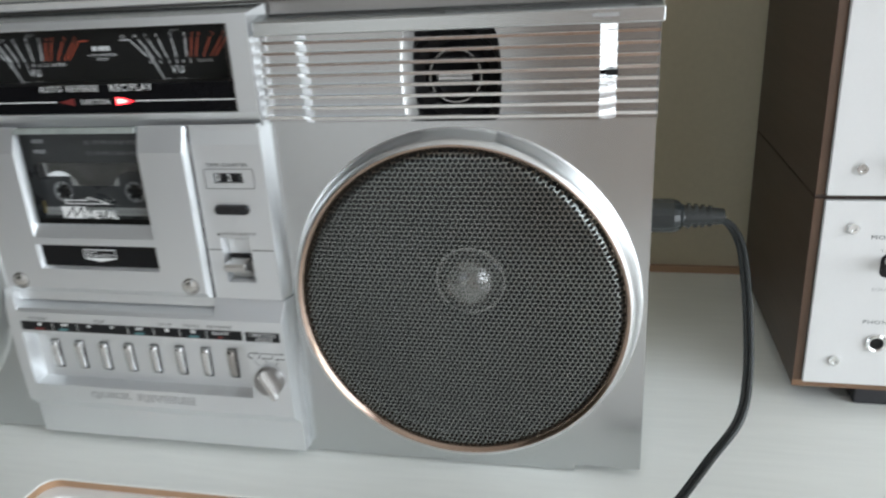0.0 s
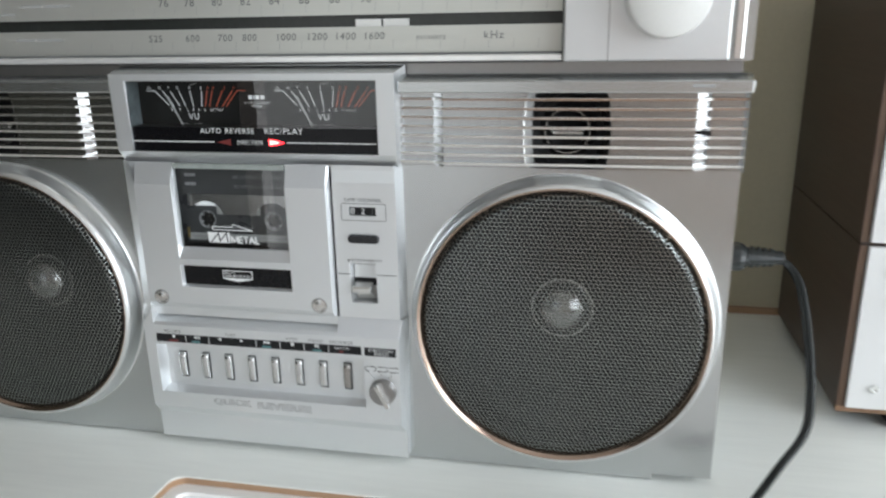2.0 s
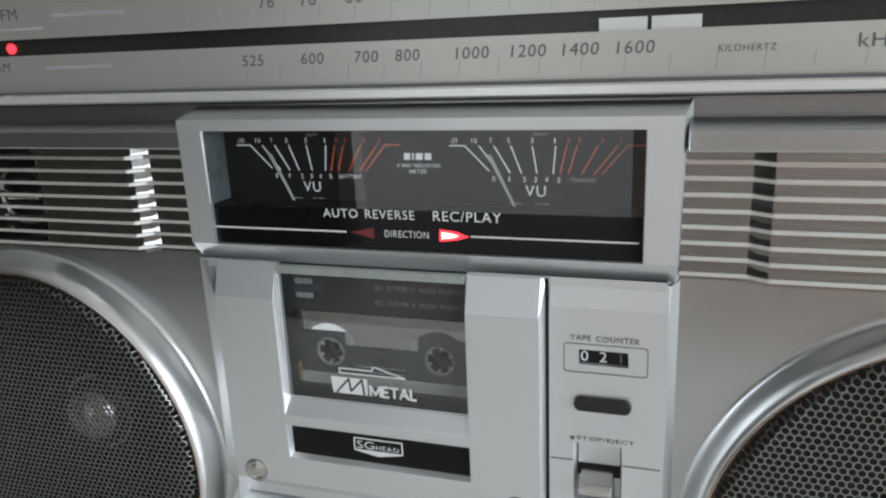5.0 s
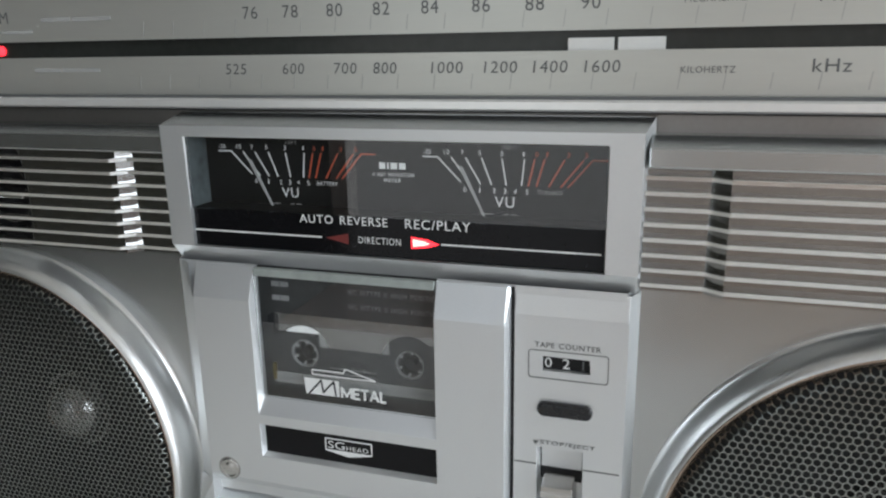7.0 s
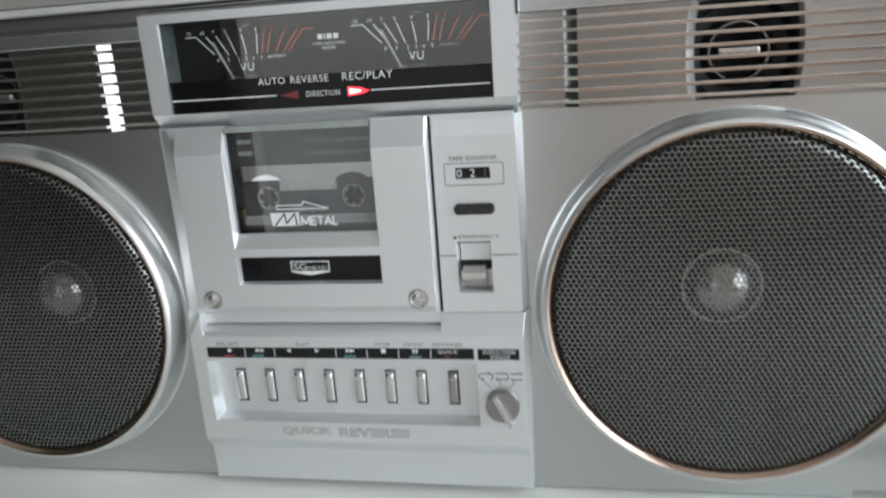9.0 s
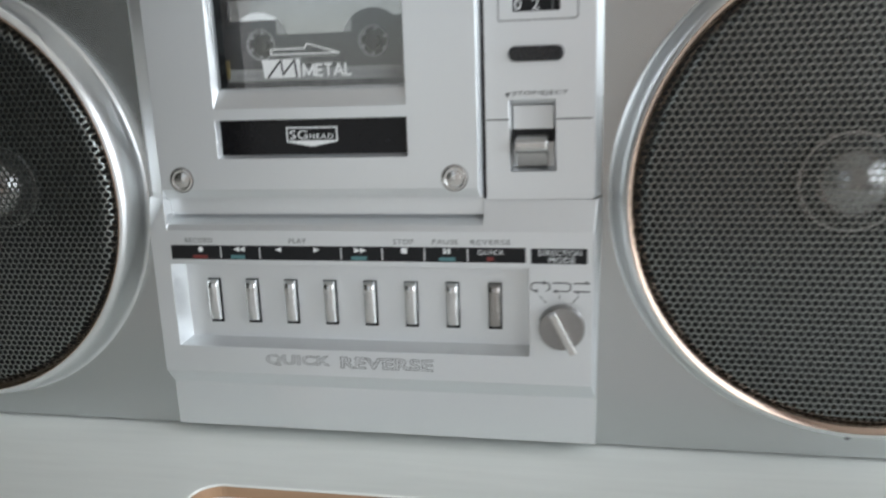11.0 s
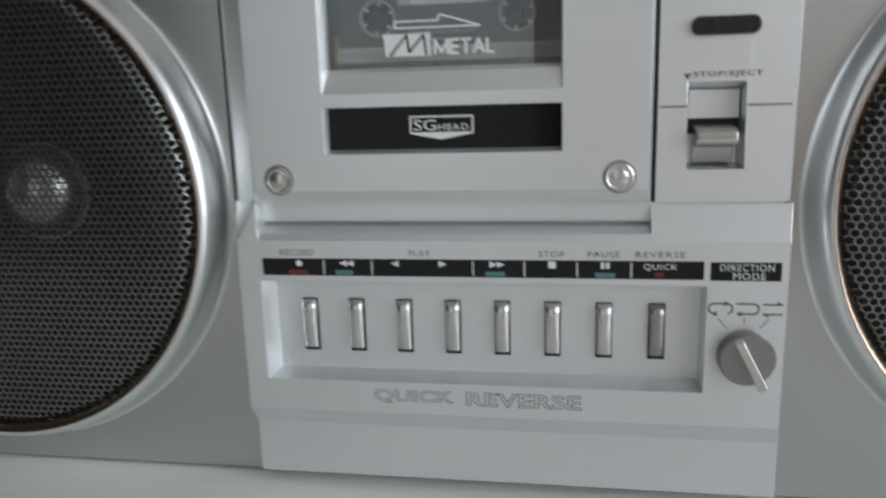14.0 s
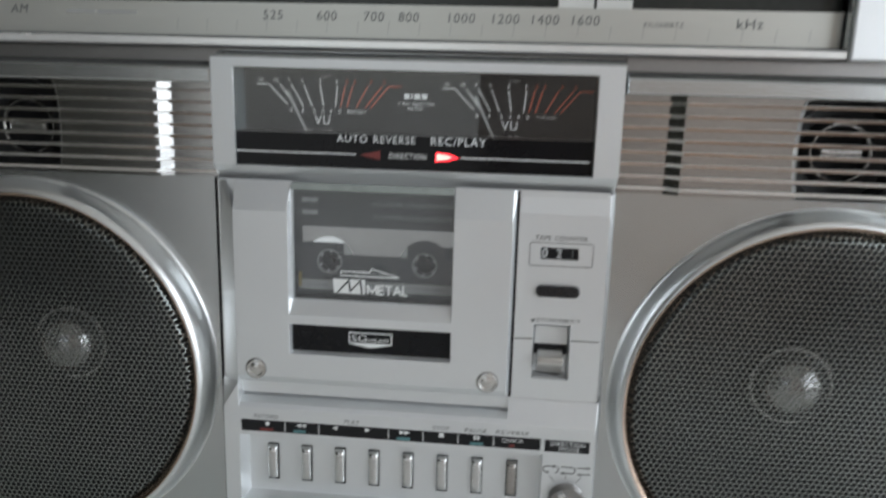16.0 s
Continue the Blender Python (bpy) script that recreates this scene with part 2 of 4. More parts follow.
def round_hole(bm, x0, x1, z0, z1, y, cx, cz, r, depth, n=64, clip=1e9):
    """Fill the rectangle but for a circle, and line the circle back to depth."""
    angles = sorted({2 * math.pi * i / n for i in range(n)} | {math.atan2(z - cz, x - cx) % (2 * math.pi) for x in (x0, x1) for z in (z0, z1)})
    ins, outs, backs = [], [], []
    for a in angles:
        c, s = math.cos(a), math.sin(a)
        k = min(((x1 if c > 0 else x0) - cx) / c if abs(c) > 1e-9 else 1e9, ((z1 if s > 0 else z0) - cz) / s if abs(s) > 1e-9 else 1e9)
        outs.append(bm.verts.new(Vector((cx + k * c, y, cz + k * s)) * MM))
        q = bulge(c, s, r, clip) if clip < 1e6 else r
        ins.append(bm.verts.new(Vector((cx + q * c, y, cz + q * s)) * MM))
        backs.append(bm.verts.new(Vector((cx + q * c, depth, cz + q * s)) * MM))
    for i in range(len(angles)):
        j = (i + 1) % len(angles)
        bm.faces.new((ins[i], ins[j], outs[j], outs[i]))
        bm.faces.new((backs[i], backs[j], ins[j], ins[i]))


def outline(points, width, y, thick=0.12, closed=False, bm=None):
    """A printed line through (x, z) points; each stroke lies a hair behind the last."""
    bm = bm or bmesh.new()
    pts = [Vector(p) for p in points]
    if closed:
        pts.append(pts[0])
    for a, b in zip(pts, pts[1:]):
        d = (b - a).normalized() * (width / 2)
        n = Vector((-d.y, d.x))
        c = [a - d * 0.5 + n, a - d * 0.5 - n, b + d * 0.5 - n, b + d * 0.5 + n]
        y += 0.012
        f = [bm.verts.new(Vector((p.x, y, p.y)) * MM) for p in c]
        g = [bm.verts.new(Vector((p.x, y + thick, p.y)) * MM) for p in c]
        bm.faces.new(f)
        for i in range(4):
            bm.faces.new((f[i], g[i], g[(i + 1) % 4], f[(i + 1) % 4]))
    return bm


def polygon(points, y, thick=0.12):
    """A flat printed shape with a hair's thickness."""
    return loft([[(x, y, z) for x, z in points], [(x, y + thick, z) for x, z in points]])


def words(text, x0, x1, z0, z1, y, mat, parent, name="lettering", shear=0.0, label="", bold=0.0, hollow=False, gap=1.12):
    """Lettering in the built-in font, fitted to a rectangle on a front face."""
    cu = bpy.data.curves.new("letters", "FONT")
    cu.body, cu.shear, cu.resolution_u, cu.offset = text, shear, 3, bold
    cu.space_character, cu.space_word = gap, 1.4
    if hollow:
        cu.fill_mode, cu.bevel_depth, cu.bevel_resolution = "NONE", 0.018, 0
    tmp = bpy.data.objects.new("letters", cu)
    scene.collection.objects.link(tmp)
    me = bpy.data.meshes.new_from_object(tmp.evaluated_get(bpy.context.evaluated_depsgraph_get()))
    bpy.data.objects.remove(tmp)
    co = np.empty(len(me.vertices) * 3)
    me.vertices.foreach_get("co", co)
    co = co.reshape(-1, 3)
    lo, hi = co.min(0), co.max(0)
    out = np.empty_like(co)
    out[:, 0] = (x0 + (co[:, 0] - lo[0]) / (hi[0] - lo[0]) * (x1 - x0)) * MM
    out[:, 1] = (y - co[:, 2] * (z1 - z0) / (hi[1] - lo[1])) * MM
    out[:, 2] = (z0 + (co[:, 1] - lo[1]) / (hi[1] - lo[1]) * (z1 - z0)) * MM
    me.vertices.foreach_set("co", out.ravel())
    me.materials.clear()
    me.materials.append(mat)
    me.name = name
    ob = new(name, me)
    ob.parent = parent
    if parent.type == "EMPTY":
        ob.matrix_parent_inverse = Matrix.Translation(-parent.location)
    return tagged(ob, label or f"printed word {text}")


def bars(x0, x1, z0, z1, y, mat, parent, cuts=(1,)):
    """Writing too small to read: plain bars with gaps at the given fractions."""
    bm = bmesh.new()
    a = 0.0
    for c in cuts:
        box(bm, x0 + (x1 - x0) * a, x0 + (x1 - x0) * (c - (0.04 if c < 1 else 0)), y, y + 0.1, z0, z1)
        a = c
    return part("small_print", bm, mat, parent, "small unreadable print")


def tube(points, radius, n=10):
    """A round cord through points, smoothed."""
    pts = [Vector(p) for p in points]
    path = []
    for i in range(len(pts) - 1):
        p0, p1, p2, p3 = pts[max(i - 1, 0)], pts[i], pts[i + 1], pts[min(i + 2, len(pts) - 1)]
        for k in range(8):
            t = k / 8
            path.append(0.5 * ((2 * p1) + (p2 - p0) * t + (2 * p0 - 5 * p1 + 4 * p2 - p3) * t * t + (3 * p1 - p0 - 3 * p2 + p3) * t ** 3))
    path.append(pts[-1])
    sections = []
    side = Vector((0, 0, 1))
    for i, p in enumerate(path):
        d = (path[min(i + 1, len(path) - 1)] - path[max(i - 1, 0)]).normalized()
        side = (side - d * side.dot(d))
        side = side.normalized() if side.length > 1e-4 else d.orthogonal().normalized()
        up = d.cross(side)
        sections.append([p + radius * (math.cos(2 * math.pi * k / n) * side + math.sin(2 * math.pi * k / n) * up) for k in range(n)])
    return loft(sections)


def setting(name, bm, mat, label, bevel=0.0):
    return tagged(part(name, bm, mat, None, label, bevel), kind="structure")


# ---- the room ----
FLOOR_Z = -760
setting("floor", cuboid(-1350, 1500, -2700, 420, FLOOR_Z - 40, FLOOR_Z), WOODFLOOR, "brown wooden floor of the room")
setting("ceiling", cuboid(-1350, 1500, -2700, 420, 1700, 1740), CEIL, "white painted ceiling")
setting("wall_north", cuboid(-1350, 1500, 299, 420, FLOOR_Z, 1700), WALL, "beige painted wall behind the shelf")
bm = bmesh.new()
for a in ((-1350, -1270, FLOOR_Z, 1700), (-110, 1500, FLOOR_Z, 1700), (-1270, -110, 1350, 1700)):
    box(bm, a[0], a[1], -2800, -2700, a[2], a[3])
setting("wall_south", bm, ROOMWALL, "warm beige wall with a balcony opening")
balcony = setting("window_2", cuboid(-1270, -110, -2760, -2756, FLOOR_Z, 1350), PANE, "clear glass balcony door pane")
balcony.visible_shadow = False
# out of view; its dark colour stands in for the room's dim side in reflections
setting("wall_west", cuboid(-1450, -1350, -2800, 420, FLOOR_Z, 1700), DARKWALL, "unseen wall, coloured dark for the dim side of the room")
bm = bmesh.new()
for a in ((-2800, -2380, FLOOR_Z, 1700), (-140, 420, FLOOR_Z, 1700), (-2380, -140, FLOOR_Z, -10), (-2380, -140, 1210, 1700)):
    box(bm, 1500, 1600, a[0], a[1], a[2], a[3])
setting("wall_east", bm, EASTWALL, "brown wall with a window opening")
window = setting("window_1", cuboid(1520, 1524, -2380, -140, -10, 1210), PANE, "clear glass window pane")
window.visible_shadow = False

# ---- the shelf: a white laminated board with a cut-away front ----
NX, NY, FY = -59, -30, -84
bm = bmesh.new()
arc = [(NX + 9 - 9 * math.cos(a), NY - 9 + 9 * math.sin(a)) for a in [math.pi / 2 * k / 8 for k in range(9)]]
shape = [(-900, 310.8), (-900, FY), (NX - 5, FY), (NX - 2, NY - 9 - 30)] + arc + [(640, NY), (640, FY), (1200, FY), (1200, 310.8)]
shelf_bm = loft([[(x, y, 0) for x, y in shape], [(x, y, -5) for x, y in shape]])
shelf = setting("shelf", shelf_bm, LAMINATE, "white laminated shelf board with a faint grain", 0.5)
bm = bmesh.new()
edge = [(-900, FY - 0.4), (NX - 5, FY - 0.4), (NX - 1.7, NY - 39)] + [(x + 0.3, y - 0.3) for x, y in arc] + [(640, NY - 0.4)]
for a, b in zip(edge, edge[1:]):
    quad(bm, (*a, -4.9), (*b, -4.9), (*b, -0.7), (*a, -0.7))
setting("trim", bm, EDGE, "brown edge band of the shelf board")
setting("shelf_base", cuboid(-900, 1200, -420, 310.8, -44, -14), TRAYWHITE, "white lower board under the shelf")
setting("baseboard", cuboid(-900, 1200, 294, 298.9, 0.1, 5.4), EDGE, "thin brown strip along the wall")


def notch(o):
    """The board's outline with the cut-away moved inwards by o."""
    r = max(9 - o * 0.3, 3)
    cs = [(NX + o + r - r * math.cos(a), NY - o - r + r * math.sin(a)) for a in [math.pi / 2 * k / 8 for k in range(9)]]
    return [(-900, 310.6), (-900, FY + 2), (NX - 5 + o, FY + 2), (NX - 2 + o, NY - 9 - 30)] + cs + [(640 - o, NY - o), (640 - o, FY + 2), (1200, FY + 2), (1200, 310.6)]


for o, za, zb in ((8, -5.05, -8), (15, -8.05, -11), (22, -11.05, -13.95)):
    setting("shelf_step", loft([[(x, y, za) for x, y in notch(o)], [(x, y, zb) for x, y in notch(o)]]), TRAYWHITE, "white stepped moulding inside the cut-away", 0.5)


# ---- the boombox ----
BX = -4.2
boombox = thing("boombox", (BX, 80, 0), "silver portable stereo cassette recorder standing on the white shelf", "boombox")
BAF = 13.0
SPK = [(-179.6, 97.0), (170.2, 97.0)]
TWEET_Z = 205.6

bm = bmesh.new()
L, R = -267.6, 259.2
holes = [(-86, 78, 38, 187, None), (226, R, 1.2, 5, None)] + [(cx - 87, cx + 87, cz - 87, cz + 87, None) for cx, cz in SPK]
plate(bm, L, R, 1.2, 187, BAF, holes)
for cx, cz in SPK:
    round_hole(bm, cx - 87, cx + 87, cz - 87, cz + 87, BAF, cx, cz, 80, 60, 96)
for a in (((L, BAF, 1.2), (L, 148, 1.2), (L, 148, 236), (L, 6, 236), (L, 6, 187), (L, BAF, 187)), ((R, BAF, 5), (R, 148, 5), (R, 148, 236), (R, 6, 236), (R, 6, 187), (R, BAF, 187)),
          ((L, BAF, 1.2), (226, BAF, 1.2), (226, 148, 1.2), (L, 148, 1.2)), ((226, BAF, 5), (R, BAF, 5), (R, 148, 5), (226, 148, 5)), ((226, BAF, 1.2), (226, BAF, 5), (226, 148, 5), (226, 148, 1.2)), ((L, 148, 1.2), (226, 148, 1.2), (226, 148, 5), (R, 148, 5), (R, 148, 236), (L, 148, 236)),
          ((L, BAF, 187), (R, BAF, 187), (R, 36, 187), (L, 36, 187)), ((L, 36, 187), (R, 36, 187), (R, 36, 227), (L, 36, 227))):
    quad(bm, *a)
part("cabinet", bm, SILVER, boombox, "silver painted lower cabinet", 0.5)
for a, b in ((L - 1, -88.6), (81.4, R + 1.3)):
    part("top_ledge", loft([[(x, 5, 227), (x, 5, 233.2), (x, 14, 236), (x, 148, 236), (x, 148, 227)] for x in (a, b)]), SILVER, boombox, "silver ledge over the grilles", 0.6)
part("ledge_bridge", cuboid(-88.6, 81.4, 19, 148, 236, 241), SILVER, boombox, "recessed bridge behind the meters")
for x in (-230, -70, 70, 214):
    part("foot", cuboid(x - 14, x + 14, 60, 90, 0, 1.3), SATIN, boombox, "low grey plastic foot", 0.5)


def rib_path(mirror):
    step = (100.8, 9.4) if mirror else (99.6, 8.6)
    pts = [(80.5, step[1]), step, (105.2, 5.0), (235, 5.0), (242, 9.5), (259.5, 9.5)]
    return [(2 * BX - x, y) for x, y in reversed(pts)] if mirror else pts


def bulge(c, s, half, clip):
    """Reach, along a direction, of an opening with flat ends and bowed sides."""
    c, s = abs(c), max(abs(s), 1e-6)
    k = 0.0048 * s * s
    return min((math.sqrt(c * c + 4 * k * half) - c) / (2 * k), clip / s)


def funnel(cx, cz, way):
    """The bright lining of the tweeter opening, narrowing inwards."""
    bm = bmesh.new()
    rings = []
    for r, clip, y, dx in ((22.6, 19.7, 8.5, 0.0), (22.2, 19.7, 9.0, 0.2), (20.4, 19.6, 15.4, 1.9)):
        row = []
        for k in range(64):
            c, s = math.cos(2 * math.pi * k / 64), math.sin(2 * math.pi * k / 64)
            q = bulge(c, s, r, clip)
            row.append(bm.verts.new(Vector((cx + way * dx + q * c, y, cz + q * s)) * MM))
        rings.append(row)
    for a, b in zip(rings, rings[1:]):
        for i in range(64):
            bm.faces.new((a[i], a[(i + 1) % 64], b[(i + 1) % 64], b[i]))
    return bm


def dish(x, z):
    """How far the domed grille falls back, with a rounded shoulder at its rim."""
    q = max(0.0, math.hypot(x, z) - 74.2)
    return -4.8 + 0.0002 * (x * x + z * z) + 4.6 - math.sqrt(max(21.16 - min(q * 1.05, 4.5) ** 2, 0.0))


def speaker(index):
    cx, cz = SPK[index]
    ring = part("speaker_ring", lathe([(87.4, BAF + 0.2), (86.2, 12.7), (85.5, 11.6), (85.15, 10.0), (84.7, 7.8), (84.2, 5.4), (83.5, 3.4), (82.7, 2.0), (81.9, 1.3), (81.1, 1.1)], cx, cz, 128), RING, boombox, "polished silver speaker surround", smooth=True)
    part("chrome_lip", lathe([(81.2, 1.1), (80.9, 0.95), (80.5, 1.15), (78.6, 2.9), (78.3, 4.0), (78.2, 12)], cx, cz, 128), LIP, ring, "polished chrome inner lip, tinted brown for the reflected room", smooth=True)
    # perforated sheet: hexagonal cells, each with a round-cornered hole
    pitch, rad, r_out, y0, y1 = 2.5, 1.13, 79.0, 5.0, 5.4
    verts, faces = [], []
    rows = int(r_out / (pitch * 0.866)) + 1
    for j in range(-rows, rows + 1):
        for i in range(-rows - 20, rows + 21):
            x, z = (i + 0.5 * (j % 2)) * pitch, j * pitch * 0.866
            if math.hypot(x, z) > r_out - 0.2:
                continue
            base = len(verts)
            for reach, y in ((pitch / math.sqrt(3), y0), (rad, y0), (rad, y1)):
                for k in range(6):
                    a = math.pi / 6 + k * math.pi / 3
                    u, v = x + reach * math.cos(a), z + reach * math.sin(a)
                    verts.append(((cx + u) * MM, (y + dish(u, v)) * MM, (cz + v) * MM))
            for k in range(6):
                n = (k + 1) % 6
                faces.append((base + k, base + n, base + 6 + n, base + 6 + k))
                faces.append((base + 6 + k, base + 6 + n, base + 12 + n, base + 12 + k))
    me = bpy.data.meshes.new("speaker_grille")
    me.from_pydata(verts, [], faces)
    me.materials.append(MESH)
    grille = new("speaker_grille", me)
    grille.parent, grille.matrix_parent_inverse = boombox, Matrix.Translation(-boombox.location)
    tagged(grille, "dark perforated steel speaker grille", kind="stuff")
    cone = part("speaker_cone", lathe([(79.6, 15), (74, 15), (71, 12.5), (67, 12.5), (64, 15), (20, 41), (17, 41)], cx, cz, 64), CONE, boombox, "black paper speaker cone", smooth=True)
    part("dust_cap", lathe([(17.5, 40)] + [(17.0 * math.cos(a), 38 - 13 * math.sin(a)) for a in [math.pi / 2 * k / 8 for k in range(9)]], cx, cz, 48), DOME, cone, "glossy domed dust cap", smooth=True)
    part("dust_cap_ring", lathe([(19.2, 39.6), (18.6, 37.6), (17.6, 37.6), (17.2, 39.2)], cx, cz, 48), DOME, cone, "bright ring round the dust cap", smooth=True)
    # slatted tweeter grille above
    path = rib_path(index == 0)
    panel = bmesh.new()
    zlo, zhi = 187.1, 226.9
    tx = cx + (0.6 if index else -0.6)
    for (xa, ya), (xb, yb) in zip(path, path[1:]):
        if xb - xa > 100:
            plate(panel, xa, xb, zlo, zhi, ya + 3.6, [(tx - 23.5, tx + 23.5, zlo, zhi, None)])
            round_hole(panel, tx - 23.5, tx + 23.5, zlo, zhi, ya + 3.6, tx, (zlo + zhi) / 2, 22.6, ya + 4.6, 64, 19.7)
        else:
            quad(panel, (xa, ya + 3.6, zlo), (xb, yb + 3.6, zlo), (xb, yb + 3.6, zhi), (xa, ya + 3.6, zhi))
    back = part("tweeter_panel", panel, BACKING, boombox, "mirror-like silver panel behind the slats")
    for k in range(8):
        z = 189.6 + k * 4.86
        sec = []
        for x, y in path:
            sec.append([(x, y + 0.9, z - 0.66), (x, y + 0.40, z - 0.62), (x, y + 0.19, z + 0.62), (x, y + 0.28, z + 0.78), (x, y + 0.6, z + 0.9), (x, y + 3.9, z + 0.95), (x, y + 3.9, z - 0.7)])
        part("slat", loft(sec), SLAT, boombox, "chromed horizontal slat")
    part("tweeter_rim", funnel(tx, (zlo + zhi) / 2, 1 if index else -1), TRIM, back, "bright metal funnel round the tweeter", smooth=True)
    tw = part("tweeter", lathe([(30.0, 15.9), (22.0, 16.0), (19.8, 22.5), (15, 24), (12.5, 21.2), (11.6, 21.0), (11.2, 21.6), (10.5, 25), (6, 28), (0, 28.5)], tx, TWEET_Z, 48), BLACK, boombox, "black round tweeter", smooth=True)
    part("tweeter_ring", lathe([(12.5, 21.0), (12.1, 20.0), (11.7, 20.0), (11.3, 21.0)], tx, TWEET_Z, 48), STEEL, tw, "thin metal ring", smooth=True)
    part("tweeter_plug", loft([[(tx - 8, 19.0, TWEET_Z - 1.6), (tx + 8, 19.0, TWEET_Z - 1.6), (tx + 8, 19.0, TWEET_Z + 1.6), (tx - 8, 19.0, TWEET_Z + 1.6)],
                               [(tx - 9, 22, TWEET_Z - 2.6), (tx + 9, 22, TWEET_Z - 2.6), (tx + 9, 22, TWEET_Z + 2.6), (tx - 9, 22, TWEET_Z + 2.6)]]), CHROME, tw, "polished metal phase plug", 0.4)


speaker(0)
speaker(1)

# -- centre panel: a prism in plan, wider at the back --
bm = bmesh.new()
plate(bm, -87.0, 77.2, 92, 187.6, 5.2, [(-54.0, 14.6, 131.5, 187.6, None), (50.9, 66.6, 158.9, 164.0, None), (49.6, 65.4, 106.2, 130.6, None)])
for xs, xb in ((-87.0, -89.2), (77.2, 79.0)):
    quad(bm, (xs, 5.2, 92), (xs, 5.2, 187.6), (xb - (0.9 if xs < 0 else -0.9), 13.4, 187.6), (xb - (0.9 if xs < 0 else -0.9), 13.4, 92))
part("centre_panel", bm, SATIN, boombox, "silver plastic centre panel behind the cassette door")
part("deck_well", plate(bmesh.new(), -80, 74, 92, 187, 19, []), BLACK, boombox, "dark inside of the cassette deck")

# transport section with the key well
bm = bmesh.new()
x0, x1 = -86.0, 78.2
plate(bm, x0, x1, 30, 86, 0, [(-79, 56.2, 40.4, 73.0, 8.0, 1.6, 0.2, 1.5, 0.4, True)])
prof = [(13.4, 96.5), (5, 96.5), (0, 86), (0, 30), (5.6, 22.8), (5.6, 4.6), (13.4, 4.6)]


def ends_at(y, z):
    if z > 29.9:
        return (x0 - 0.3 * y, x1 + 0.25 * y)
    return (-86.4, 79.8)


NL, NR = -79.0, 40.4
quad(bm, (NR, 5, 96.5), (x1 + 1.25, 5, 96.5), (x1, 0, 86), (NR, 0, 86))
quad(bm, (x0, 0, 86), (NL, 0, 86), (NL, 0, 97.75))
quad(bm, (x0, 0, 86), (NL, 0, 97.75), (-87.6, 5.4, 97.75), (-87.5, 5.0, 96.5))
quad(bm, (NL, 0, 86), (NR, 0, 86), (NR, 1.0, 88.1), (NL, 1.0, 88.1))
quad(bm, (NL, 1.0, 88.1), (NR, 1.0, 88.1), (NR, 6.4, 91.0), (NL, 6.4, 91.0))
quad(bm, (NL, 6.4, 91.0), (NR, 6.4, 91.0), (NR, 6.4, 98.5), (NL, 6.4, 98.5))
quad(bm, (NR, 1.0, 88.1), (NR, 5, 96.5), (NR, 6.4, 96.5), (NR, 6.4, 91.0))
quad(bm, (NL, 0, 86), (NL, 0, 97.75), (NL, 6.4, 98.5), (NL, 6.4, 91.0), (NL, 1.0, 88.1))
for a, b in zip(prof, prof[1:]):
    if a in ((0, 86), (5, 96.5)):
        continue
    (la, ra), (lb, rb) = ends_at(*a), ends_at(*b)
    quad(bm, (la, *a), (ra, *a), (rb, *b), (lb, *b))
for s in (0, 1):
    quad(bm, *[(ends_at(y, z)[s], y, z) for y, z in prof])
part("transport_panel", bm, SATIN, boombox, "silver plastic transport panel with a key well", 0.35)

part("panel_gap", cuboid(-91.3, -90.2, 12.4, 13.2, 32, 187), BLACK, boombox, "dark seam beside the centre panel")
part("moulding_dot", lathe([(0.9, 12.95), (0.6, 12.7), (0, 12.7)], 168.4, 8.6, 12), GREYPRINT, boombox, "tiny dark dent in the baffle")

# VU meter housing
bm = bmesh.new()
VX0, VX1 = -87.6, 80.2
plate(bm, VX0, VX1, 193.8, 237.6, 3.0, [(-78.2, 69.9, 193.8, 233.7, 5.0, 0, 0, 0, 0, False)])
quad(bm, (VX0, 3, 193.8), (VX1, 3, 193.8), (79.4, 8.5, 186.5), (-87.4, 8.5, 186.5))
quad(bm, (VX0, 3, 193.8), (VX0, 3, 237.6), (-89.5, 20, 241.0), (-89.5, 20, 187), (-87.4, 8.5, 186.5))
quad(bm, (VX1, 3, 193.8), (VX1, 3, 237.6), (82.5, 20, 241.0), (82.5, 20, 187), (79.4, 8.5, 186.5))
meter = part("meter_housing", bm, SATIN, boombox, "silver frame of the level meters", 0.35)
# top slope split off in darker silver to imitate the dark overhang it mirrors
bm = bmesh.new()
quad(bm, (VX0, 3, 237.6), (VX1, 3, 237.6), (82.5, 20, 241.0), (-89.5, 20, 241.0))
part("meter_top_shade", bm, SILVER, meter, "top slope of the meter frame, darkened for its dark reflection")
part("meter_plate", cuboid(-78, 69.8, 15.8, 17, 205, 233.6), METERBLACK, meter, "matt black meter plate")
bm = bmesh.new()
quad(bm, (-78.1, 5.2, 207), (-77.6, 15.8, 207), (-77.6, 15.8, 233.6), (-78.1, 5.2, 233.6))
part("meter_side", bm, SIDEWALL, meter, "pale side wall inside the meter")
bm = bmesh.new()
quad(bm, (-78.1, 5.2, 233.6), (69.8, 5.2, 233.6), (69.8, 15.8, 233.6), (-77.6, 15.8, 233.6))
quad(bm, (69.8, 5.2, 207), (69.8, 15.8, 207), (69.8, 15.8, 233.6), (69.8, 5.2, 233.6))
quad(bm, (-78.1, 5.2, 207.9), (69.8, 5.2, 207.9), (69.8, 15.8, 207.9), (-77.6, 15.8, 207.9))
part("meter_liner", bm, METERBLACK, meter, "black inner walls of the meter")
